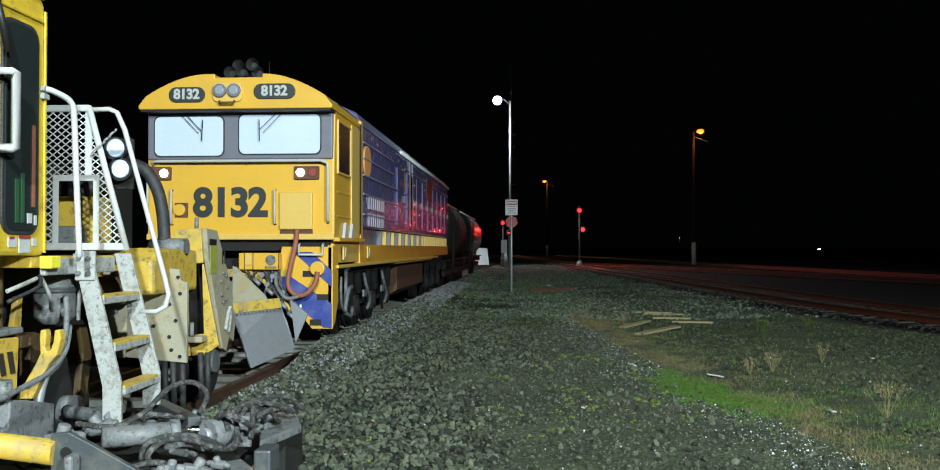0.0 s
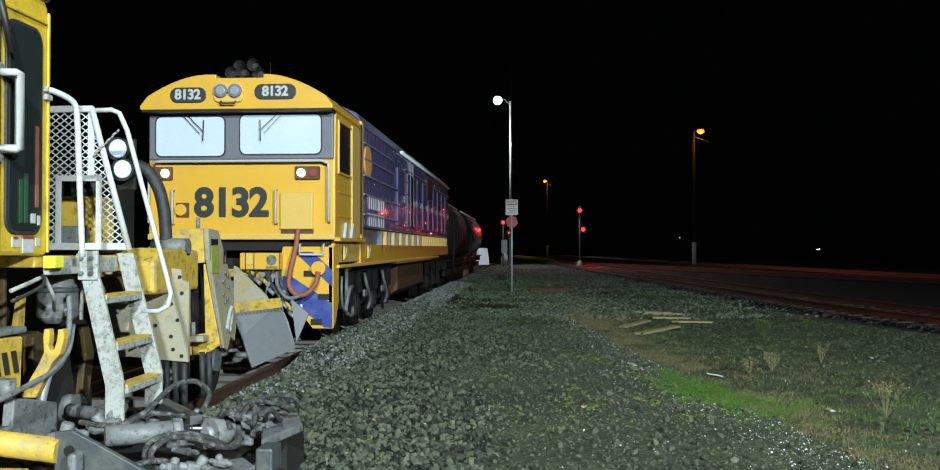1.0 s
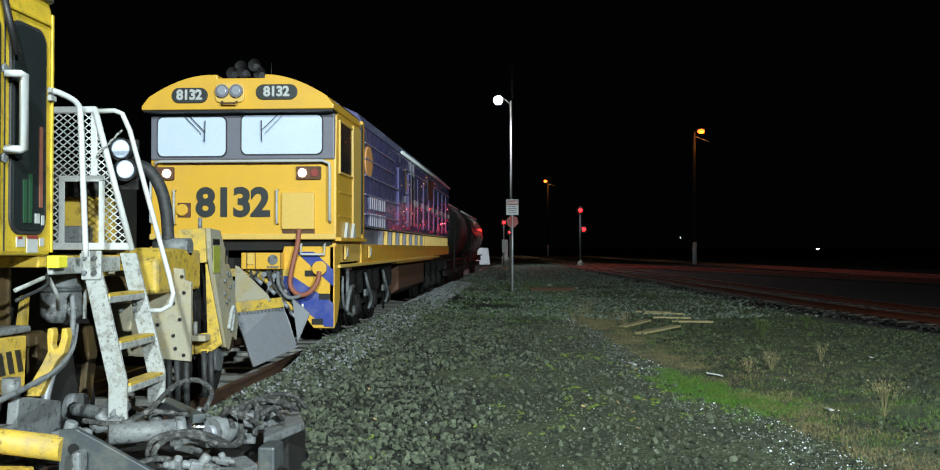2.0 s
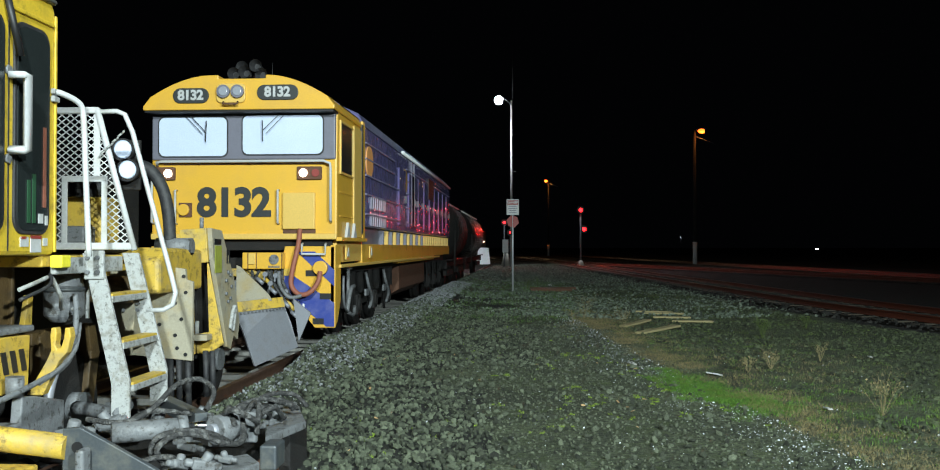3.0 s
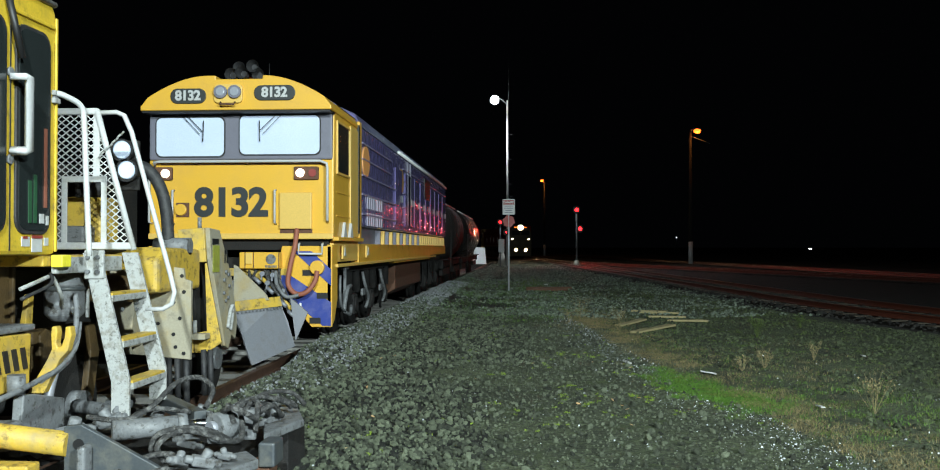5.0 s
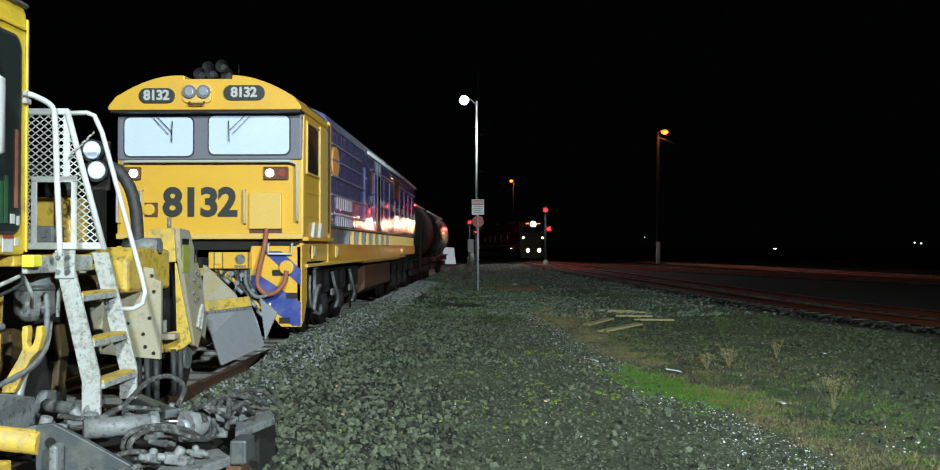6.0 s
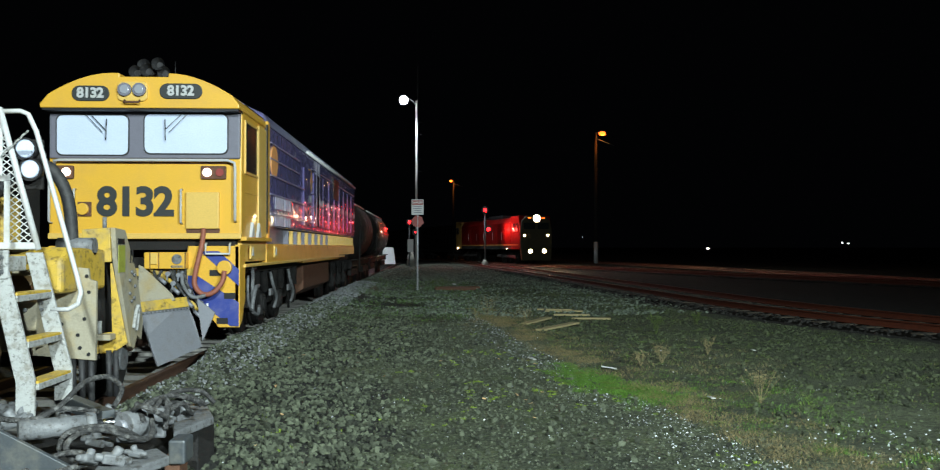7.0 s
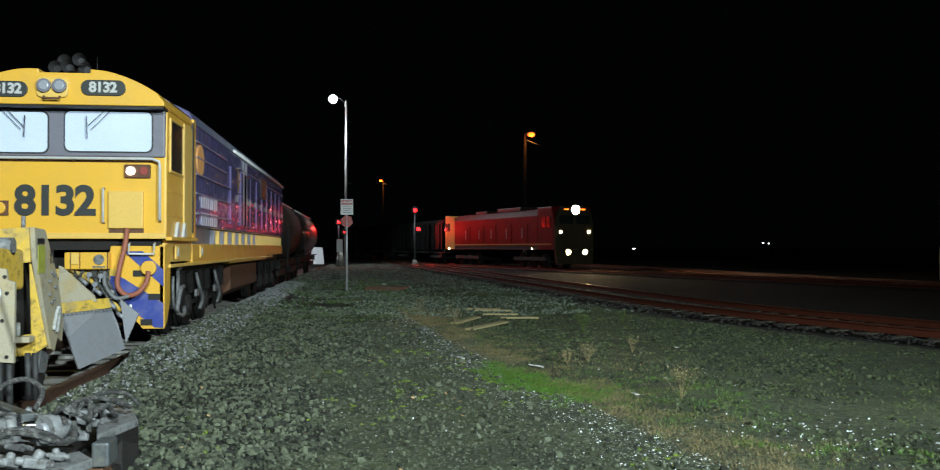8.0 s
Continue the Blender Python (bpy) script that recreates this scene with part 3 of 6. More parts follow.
    part("door_post", box(bmx(), (W + 0.008, 2.14, 2.75), (0.05, 0.18, 2.05)), "yellow", cab, "", 0.01)
    for z in (2.05, 2.42):
        part("cab_rib", box(bmx(), (W + 0.004, 0.75, z), (0.014, 1.1, 0.022)), "yellow", cab, "", 0.008)
    for y in (0.55, 1.1):
        part("step_bracket", prism(bmx(), [(y, 1.72), (y + 0.28, 1.72), (y + 0.14, 1.96)], "x", W + 0.005, W + 0.05), "white", cab, "white step bracket")
    part("cab_shelf", box(bmx(), (W + 0.03, 1.1, 1.69), (0.10, 2.2, 0.06)), "yellow", cab, "", 0.01)
    part("cab_underside", box(bmx(), (W - 0.06, 1.2, 1.5), (0.06, 2.1, 0.34)), "pale_yellow", cab)
    for y in (0.7, 2.9):
        part("jacking_plate", box(bmx(), (W + 0.02, y, 1.48), (0.03, 0.26, 0.22)), "pale_yellow", th, "", 0.008)
        part("jacking_mark", prism(bmx(), [(y - 0.08, 1.42), (y + 0.08, 1.42), (y, 1.56)], "x", W + 0.036, W + 0.045), "white", th)
    # arched roof brow over the windows
    vis = bmx()
    prism(vis, [(1.47, 3.64), (1.47, 3.70)] + arch(1.36, 3.84, 4.165, 0.45)[0:9] + [(0.42, 4.165), (0.42, 4.11), (-0.3, 4.11), (-0.3, 4.165)] + arch(1.36, 3.84, 4.165, 0.45)[9:] + [(-1.47, 3.70), (-1.47, 3.64)], "y", -0.30, 2.25)
    brow = part("roof_brow", vis, "yellow", th, "yellow arched roof brow", 0.015)
    # Eave shadow under the brow, put in as a black strip.
    part("brow_shade", box(bmx(), (0, -0.1, 3.625), (2.9, 0.34, 0.03)), "black", brow)
    part("roof_cap", prism(bmx(), arch(1.38, 3.84, 4.17, 0.5), "y", 0.6, 2.35), "roof", th)
    # windscreen band
    band = part("windscreen_band", box(bmx(), (0, 0.0, 3.27), (2.86, 0.09, 0.72)), "grey", cab, "slate grey windscreen surround", 0.02)
    for x0, x1, dz in ((-1.31, -0.25, -0.025), (0.0, 1.24, 0.0)):
        part("window_rubber", prism(bmx(), rounded(x0 - 0.02, 2.97 + dz, x1 + 0.02, 3.605 + dz, 0.10), "y", -0.058, 0.02), "rubber", band)
        g = part("windscreen", prism(bmx(), rounded(x0, 2.99 + dz, x1, 3.585 + dz, 0.09), "y", -0.064, 0.0), "frost", band, "misted pale windscreen pane")
    for x0, s in ((-0.56, -1), (0.33, 1)):
        bm = bmx()
        tube(bm, [(x0, -0.13, 3.02 + 0.16), (x0 - 0.01 * s, -0.12, 3.5)], 0.008, 6, False)
        tube(bm, [(x0 - 0.01, -0.12, 3.34), (x0 + 0.3 * s, -0.11, 3.64)], 0.006, 6, False)
        tube(bm, [(x0 + 0.05 * s, -0.12, 3.30), (x0 + 0.36 * s, -0.11, 3.62)], 0.005, 6, False)
        part("wiper", bm, "black", band)
    # number boards and headlights
    for x, w in ((-0.72, 0.55), (0.61, 0.63)):
        nb = part("number_board", prism(bmx(), rounded(x - w / 2, 3.76 + 0.03 * x, x + w / 2, 3.99 + 0.03 * x, 0.11), "y", -0.325, -0.28), "number", brow, "dark number board", 0.008)
        lettering("board_number", "8132", 0.205, "white", nb, pose(x, -0.33, 3.875 + 0.03 * x, 90, 0, 0))
    hl = part("headlight_housing", prism(bmx(), rounded(-0.32, 3.74, 0.12, 4.03, 0.07), "y", -0.34, -0.29), "pale_yellow", brow, "", 0.01)
    for x in (-0.205, 0.01):
        bm = bmx()
        cyl(bm, (x, -0.34, 3.905), (x, -0.39, 3.905), 0.1, seg=24)
        part("headlight_ring", bm, "grey", hl, "", 0.006)
        bm = bmx()
        cyl(bm, (x, -0.38, 3.905), (x, -0.402, 3.905), 0.085, 0.06, seg=24)
        part("headlight_lens", bm, "lens", hl, "unlit headlight lens")
    part("lamp_bracket", tube(bmx(), [(-0.21, -0.34, 3.75), (-0.21, -0.39, 3.715), (0.01, -0.39, 3.715), (0.01, -0.34, 3.75)], 0.016, 6, False), "rust", hl)
    # horns on the roof
    hs = part("horn_mount", box(bmx(), (0.05, 0.4, 4.17), (0.6, 0.3, 0.08)), "black", th)
    for x, z, l in ((-0.2, 4.26, 0.4), (0.0, 4.27, 0.5), (0.22, 4.26, 0.36), (-0.1, 4.38, 0.3), (0.15, 4.38, 0.42)):
        bm = bmx()
        cyl(bm, (x, 0.5, z), (x, 0.5 - l * 0.7, z), 0.03, 0.05, seg=16)
        cyl(bm, (x, 0.5 - l * 0.7, z), (x, 0.5 - l, z), 0.05, 0.10, seg=16, cap=False)
        part("horn", bm, "rubber", hs, "dull grey air horn")
    part("aerial", tube(bmx(), [(0.3, 0.5, 4.2), (0.3, 0.5, 4.5)], 0.006, 5, False), "black", th)
    # nose
    grab(cab, [(-1.34, -0.05, 2.82), (-1.34, -0.09, 2.87), (-1.25, -0.1, 2.88), (1.26, -0.1, 2.88), (1.36, -0.1, 2.84), (1.37, -0.1, 2.76), (1.37, -0.1, 1.98), (1.36, -0.02, 1.95)], 0.022)
    part("nose_seam", box(bmx(), (0, -0.012, 2.845), (2.5, 0.03, 0.018)), "rust", cab)
    for x in (-0.68, 0.12):
        part("rail_bracket", box(bmx(), (x, -0.05, 2.86), (0.02, 0.09, 0.03)), "rust", cab)
    for x in (-1.05, 0.55):
        grab(cab, [(x, 0.0, 2.44), (x, -0.08, 2.44), (x, -0.08, 1.94), (x, 0.0, 1.92)], 0.018)
    grab(cab, [(-1.40, 0.0, 2.76), (-1.42, -0.07, 2.74), (-1.42, -0.07, 1.95), (-1.40, 0.0, 1.93)], 0.018)
    for x, s in ((-1.26, -1), (1.03, 1)):
        bx = part("marker_box", prism(bmx(), rounded(x - 0.19, 2.6, x + 0.19, 2.8, 0.02), "y", -0.05, 0.01), "rust", cab, "", 0.008)
        part("marker_lens", cyl(bmx(), (x - 0.09 * s, -0.05, 2.70), (x - 0.09 * s, -0.075, 2.70), 0.064, seg=24), "marker", bx, "lit white marker lamp")
        part("red_lens", cyl(bmx(), (x + 0.10 * s, -0.05, 2.70), (x + 0.10 * s, -0.07, 2.70), 0.06, seg=24), "sign_red", bx, "unlit red tail lamp")
    lettering("nose_number", "8132", 0.60, "number", cab, pose(-0.15, -0.012, 2.235, 90, 0, 0), 0.006, "large dark painted number")
    cp = part("socket_cap", cyl(bmx(), (-0.93, 0, 2.14), (-0.93, -0.07, 2.14), 0.09, seg=20), "yellow", cab, "", 0.008)
    part("socket_plate", box(bmx(), (-0.91, -0.01, 2.14), (0.2, 0.03, 0.22)), "rust", cp)
    part("nose_hatch", box(bmx(), (0.87, -0.035, 2.12), (0.5, 0.07, 0.56)), "pale_yellow", cab, "pale yellow hatch box", 0.015)
    part("hose_pocket", box(bmx(), (0.87, -0.004, 1.785), (0.5, 0.03, 0.12)), "rust", cab)
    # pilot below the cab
    # Black box fills the gap under the nose; its shade is painted.
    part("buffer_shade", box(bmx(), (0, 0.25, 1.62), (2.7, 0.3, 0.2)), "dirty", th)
    part("nose_sill", box(bmx(), (0, 0.0, 1.73), (2.9, 0.08, 0.09)), "pale_yellow", th, "", 0.015)
    part("coupler_box", box(bmx(), (0.36, -0.06, 1.36), (0.62, 0.34, 0.25)), "yellow", th, "yellow jumper socket box", 0.015)
    part("coupler_box", box(bmx(), (-0.62, -0.06, 1.45), (0.6, 0.34, 0.24)), "yellow", th, "yellow jumper socket box", 0.015)
    bm = bmx()
    for k in range(9):
        box(bm, (0.46 + k * 0.02, -0.236, 1.27), (0.011, 0.015, 0.035))
    cyl(bm, (0.54, -0.23, 1.38), (0.54, -0.25, 1.38), 0.075, seg=20)
    part("socket_grille", bm, "rodgrey", th)
    for x in (0.14, 0.27, 0.66):
        part("socket_seam", box(bmx(), (x, -0.232, 1.36), (0.012, 0.012, 0.25)), "rust", th)
    part("socket_lid", box(bmx(), (0.2, -0.24, 1.39), (0.1, 0.03, 0.17)), "pale_yellow", th, "", 0.008)
    part("pilot_beam", box(bmx(), (0.1, -0.02, 1.18), (1.3, 0.1, 0.12)), "dust_yellow", th, "grimy yellow pilot beam", 0.015)
    part("pilot_stay", tube(bmx(), [(0.1, -0.1, 1.24), (0.5, -0.2, 1.0), (0.85, -0.2, 0.62)], 0.035, 8), "dust_yellow", th, "grimy yellow stay")
    for x, z in ((0.42, 1.16), (0.58, 1.14), (0.5, 1.02), (0.74, 0.9), (0.9, 0.72)):
        bm = cyl(bmx(), (x, -0.24, z), (x, -0.31, z), 0.045, 0.035, seg=12)
        box(bm, (x, -0.32, z - 0.03), (0.02, 0.02, 0.12))
        part("air_cock", bm, "steel", th, "dusty steel air cock")
    part("air_cock_handle", box(bmx(), (1.0, -0.26, 0.62), (0.03, 0.03, 0.2)), "bright_white", th, "white cock handle", 0.006)
    part("glad_hand", tube(bmx(), [(0.62, -0.25, 1.2), (0.66, -0.34, 1.0), (0.8, -0.34, 0.82), (0.98, -0.3, 0.84)], 0.03, 8), "rodgrey", th, "dusty grey brake hose")
    pilot = part("pilot_plate", prism(bmx(), [(1.43, 1.58), (0.66, 1.58), (0.56, 1.1), (0.9, 0.62), (1.12, 0.34), (1.43, 0.34)], "y", -0.06, 0.02), "yellow", th, "yellow pilot plate with blue diagonal bands", 0.012)
    part("pilot_plate", prism(bmx(), [(-1.43, 1.58), (-0.66, 1.58), (-0.56, 1.1), (-0.9, 0.62), (-1.12, 0.34), (-1.43, 0.34)], "y", -0.06, 0.02), "yellow", th, "yellow pilot plate", 0.012)
    part("blue_band", prism(bmx(), [(0.655, 1.22), (0.655, 0.95), (0.80, 0.76), (1.30, 0.36), (1.425, 0.36), (1.425, 0.72)], "y", -0.068, -0.05), "blue", pilot, "blue diagonal band")
    part("blue_band", prism(bmx(), [(0.84, 1.50), (1.12, 1.50), (1.425, 1.22), (1.425, 0.97)], "y", -0.068, -0.05), "blue", pilot, "blue diagonal band")
    for x, z in ((1.07, 1.17), (1.29, 0.82), (1.18, 0.44)):
        part("step_slot", box(bmx(), (x, -0.06, z), (0.17, 0.03, 0.09)), "black", pilot, "dark step slot")
    part("pilot_side", prism(bmx(), [(-0.06, 0.34), (-0.06, 1.6), (0.35, 1.6), (0.35, 0.75), (0.12, 0.42)], "x", 1.36, 1.44), "yellow", th, "", 0.01)
    part("white_step", tube(bmx(), [(0.94, -0.08, 1.62), (0.94, -0.14, 1.60), (0.94, -0.14, 1.46), (1.30, -0.14, 1.46), (1.30, -0.14, 1.60), (1.30, -0.08, 1.62)], 0.018, 8, False), "white", th, "white step frame")
    part("red_brown_hose", tube(bmx(), [(0.89, -0.05, 1.84), (0.88, -0.13, 1.58), (0.82, -0.2, 1.25), (0.80, -0.22, 1.0), (0.92, -0.24, 0.86), (1.08, -0.24, 0.88), (1.2, -0.2, 1.03), (1.23, -0.16, 1.2)], 0.038, 10), "red_hose", th, "red brown air hose hanging in a loop")
    part("hose_gland", cyl(bmx(), (1.22, -0.06, 1.25), (1.22, -0.15, 1.25), 0.11, seg=20), "yellow", th, "", 0.01)
    for x, a in ((0.15, 0.3), (0.3, -0.2), (0.45, 0.25), (0.55, -0.1), (0.62, 0.2), (0.38, 0.45), (-0.3, 0.2), (-0.5, -0.2)):
        part("air_hose", tube(bmx(), [(x, -0.05, 1.3), (x + a * 0.3, -0.25, 1.05), (x + a, -0.28, 0.8), (x + a + 0.1, -0.2, 0.6)], 0.024, 7), "hose", th, "dusty black air hose")
    for x, z in ((0.5, 0.95), (0.7, 0.75), (0.82, 0.6), (0.3, 1.1)):
        part("hose_cock", cyl(bmx(), (x, -0.3, z), (x + 0.1, -0.32, z - 0.08), 0.03, seg=8), "steel", th)
    bm = box(bmx(), (0, -0.2, 0.9), (0.26, 0.7, 0.28))
    box(bm, (0.08, -0.6, 0.9), (0.34, 0.2, 0.36))
    part("coupler", bm, "rodgrey", th, "grey automatic coupler", 0.03)
    part("drag_frame", box(bmx(), (0, 0.4, 1.1), (2.2, 0.5, 0.6)), "dirty", th)
    return th


def tank_wagon(y0, length, mat, label):
    th = thing("tank_wagon", label, "railway wagon", pose(-4.33, y0, 0.02), group="tank wagons")
    bm = bmx()
    r, seg = 1.44, 36
    prof = [(0.0, 0.35), (0.05, 0.8), (0.16, 1.15), (0.36, r), (length - 0.36, r), (length - 0.16, 1.15), (length - 0.05, 0.8), (length, 0.35)]
    rings = [[bm.verts.new((q * math.cos(k * math.tau / seg), y, 2.33 + q * math.sin(k * math.tau / seg))) for k in range(seg)] for y, q in prof]
    for a, b in zip(rings, rings[1:]):
        for k in range(seg):
            bm.faces.new((a[k], a[(k + 1) % seg], b[(k + 1) % seg], b[k])).smooth = True
    bm.faces.new(rings[0][::-1])
    bm.faces.new(rings[-1])
    barrel = part("barrel", bm, mat, th, "tank barrel with hoop seams")
    for k in range(1, 6):
        y = length * k / 6
        bm = bmx()
        cyl(bm, (0, y - 0.03, 2.33), (0, y + 0.03, 2.33), r + 0.014, seg=36)
        part("hoop", bm, mat, barrel)
    part("hatch_dome", cyl(bmx(), (0, length / 2, 3.55), (0, length / 2, 3.85), 0.4, seg=24), mat, barrel)
    # Highlight along the barrel's top edge, put in as a white tube.
    part("barrel_glint_strip", tube(bmx(), [(0.97, 0.3, 3.46), (0.97, length - 0.3, 3.46)], 0.035, 8, False), "bright_white", th, "white strip for the highlight along the barrel top")
    part("frame", box(box(bmx(), (1.1, length / 2, 0.95), (0.14, length + 0.8, 0.26)), (-1.1, length / 2, 0.95), (0.14, length + 0.8, 0.26)), "dirty", th, "", 0.01)
    part("headstock", box(bmx(), (0, -0.4, 0.95), (2.5, 0.18, 0.34)), "dirty", th, "", 0.01)
    part("headstock", box(bmx(), (0, length + 0.4, 0.95), (2.5, 0.18, 0.34)), "dirty", th, "", 0.01)
    part("side_ladder", tube(tube(bmx(), [(1.42, 0.8, 0.6), (1.45, 0.8, 2.3)], 0.02, 6, False), [(1.42, 1.2, 0.6), (1.45, 1.2, 2.3)], 0.02, 6, False), "dirty", th)
    part("foot_board", box(bmx(), (1.3, length / 2, 1.12), (0.2, length, 0.05)), "tank", th, "", 0.008)
    bogie(th, 1.6, 2, 1.8, False)
    bogie(th, length - 1.6, 2, 1.8, False)
    return th


# ---------------------------------------------------------------- poles, lamps, signals
def yard_pole():
    th = thing("lamp_pole", "tall weathered timber pole carrying a white yard lamp", "street lamp", pose(-1.4, 81.2, -0.05))
    bm = bmx()
    cyl(bm, (0, 0, 0), (0, 0, 14.7), 0.11, 0.075, seg=16)
    part("pole", bm, "pole", th)
    part("mast", cyl(bmx(), (0.1, 0, 14.2), (0.12, 0, 21.0), 0.02, 0.012, seg=8), "dirty", th, "thin metal aerial mast")
    part("bracket", tube(bmx(), [(0, 0, 14.3), (-0.5, -0.3, 14.75), (-0.95, -0.7, 14.85)], 0.04), "rodgrey", th)
    head = part("lamp_head", box(bmx(), (-1.1, -0.85, 14.9), (0.5, 0.55, 0.18)), "rodgrey", th, "", 0.04)
    bm = bmx()
    bmesh.ops.create_uvsphere(bm, u_segments=20, v_segments=12, radius=0.37, matrix=Matrix.Translation((-1.1, -0.95, 14.62)))
    part("lamp_bowl", bm, "lens_white", head, "glowing white lamp bowl")
    for k in range(9):
        part("climbing_step", cyl(bmx(), (0.1, 0, 4 + k * 1.1), (0.42, 0, 4 + k * 1.1), 0.015, seg=6), "dirty", th)
    part("concrete_base", cyl(bmx(), (-0.5, 0.3, -0.1), (-0.5, 0.3, 1.3), 0.45, 0.2, seg=20), "concrete", th, "pale flared concrete base")
    return th


def orange_lamp(place, base):
    th = thing("street_lamp", "tall pole with a glowing orange sodium lamp", "street lamp", pose(base[0], base[1], -0.05), group="orange street lamps")
    x, y, z = place[0] - base[0], place[1] - base[1], place[2]
    # Pole painted near-black so its own lamp leaves it looking unlit.
    part("pole", cyl(bmx(), (0, 0, 0), (0, 0, z + 0.2), 0.2, 0.12, seg=14), "dirty", th)
    part("base_band", cyl(bmx(), (0, 0, 0), (0, 0, 2.2), 0.215, 0.21, seg=14), "white", th, "white painted band at the base")
    part("arm", tube(bmx(), [(0, 0, z), (x * 0.5, y * 0.5, z + 0.25), (x, y, z + 0.2)], 0.045), "rodgrey", th)
    head = part("lamp_head", box(bmx(), (x, y, z + 0.2), (0.75, 0.4, 0.14)), "rodgrey", th, "", 0.04)
    bm = bmx()
    bmesh.ops.create_uvsphere(bm, u_segments=16, v_segments=10, radius=0.29, matrix=Matrix.Translation((x, y - 0.1, z + 0.02)))
    bmesh.ops.scale(bm, vec=(1.2, 1, 0.75), space=Matrix.Translation((-x, -y, -z)), verts=bm.verts)
    part("lamp_bowl", bm, "lens_orange", head, "glowing orange lamp bowl")
    part("stay", tube(bmx(), [(0, 0, z - 0.4), (1.9, 0.2, z - 1.1)], 0.03, 6, False), "rodgrey", th)
    return th


def signal_mast():
    th = thing("railway_signal", "grey post signal with two red lights", "railway signal", pose(SIGNAL[0], SIGNAL[1], 0.0))
    part("post", cyl(bmx(), (0, 0, 0.4), (0, 0, 5.3), 0.08, seg=14), "rodgrey", th)
    part("foundation", cyl(bmx(), (0, 0, -0.1), (0, 0, 0.5), 0.42, 0.14, seg=18), "pole", th, "flared pale base")
    for x, z in ((0.0, 4.95), (0.3, 3.25)):
        hd = part("signal_head", prism(bmx(), rounded(x - 0.3, z - 0.33, x + 0.3, z + 0.33, 0.28), "y", -0.2, -0.12), "black", th, "black round signal head", 0.01)
        part("hood", cyl(bmx(), (x, -0.2, z), (x, -0.45, z), 0.2, seg=20, cap=False), "black", hd)
        bm = bmx()
        bmesh.ops.create_uvsphere(bm, u_segments=16, v_segments=10, radius=0.17, matrix=Matrix.Translation((x, -0.22, z)))
        part("red_lens", bm, "lens_red", hd, "lit red lens")
    return th


def dwarf_signal():
    th = thing("railway_signal", "small red signal beside a white relay cabinet post", "railway signal", pose(-1.95, 78.0, 0.0))
    part("post", cyl(bmx(), (0.0, 0.1, -0.1), (0.0, 0.1, 4.0), 0.06, seg=12), "rodgrey", th)
    for x, z in ((0.0, 3.75), (0.5, 2.9)):
        hd = part("signal_head", prism(bmx(), rounded(x - 0.26, z - 0.26, x + 0.26, z + 0.26, 0.2), "y", -0.1, 0.0), "black", th, "", 0.01)
        bm = bmx()
        bmesh.ops.create_uvsphere(bm, u_segments=14, v_segments=8, radius=0.12 if z > 3 else 0.07, matrix=Matrix.Translation((x, -0.12, z)))
        part("red_lens", bm, "lens_red", hd, "lit red lens")
    part("relay_box", box(bmx(), (0.1, -0.1, 1.75), (0.5, 0.4, 1.1)), "bright_white", th, "white relay box", 0.03)
    part("frame", box(bmx(), (0.5, 0.1, 1.55), (0.06, 0.06, 3.1)), "rodgrey", th)
    return th


def warning_sign():
    th = thing("warning_sign", "white danger sign and orange marker on a thin steel post", "sign", pose(-0.55, 34.6, 0.0))
    part("post", cyl(bmx(), (0, 0, -0.15), (0, 0, 3.45), 0.032, seg=12), "galvanised", th, "galvanised steel post")
    b = part("sign_board", box(bmx(), (0, -0.05, 3.14), (0.46, 0.02, 0.58)), "white", th, "white sign board", 0.004)
    part("sign_header", box(bmx(), (0, -0.064, 3.31), (0.42, 0.008, 0.17)), "sign_red", b, "red header band")
    lettering("sign_word", "DANGER", 0.105, "white", b, pose(0, -0.07, 3.31, 90, 0, 0), 0.002)
    for k, (w, z) in enumerate(((0.30, 3.17), (0.34, 3.09), (0.26, 3.01), (0.3, 2.93))):
        part("text_bar", box(bmx(), (0, -0.063, z), (w, 0.006, 0.03)), "grey", b)
    part("marker_disc", cyl(bmx(), (0, 0.02, 2.6), (0, -0.03, 2.6), 0.24, seg=6), "sign_red", th, "dull red marker plate")
    return th


def white_panel():
    th = thing("white_buffer_board", "leaning white board at the end of the siding", "board", pose(-4.4, 92.0, 0.0))
    part("board", prism(bmx(), [(-0.72, -0.1), (0.72, -0.1), (0.50, 1.74), (-0.42, 1.78), (-0.56, 1.6)], "y", -0.05, 0.05), "bright_white", th, "bright white painted board", 0.02).matrix_local = pose(0, 0, 0, -25)
    part("prop", box(bmx(), (0.1, 0.5, 0.5), (0.1, 0.9, 0.1), pose(0, 0, 0, -25)), "sleeper", th)
    return th


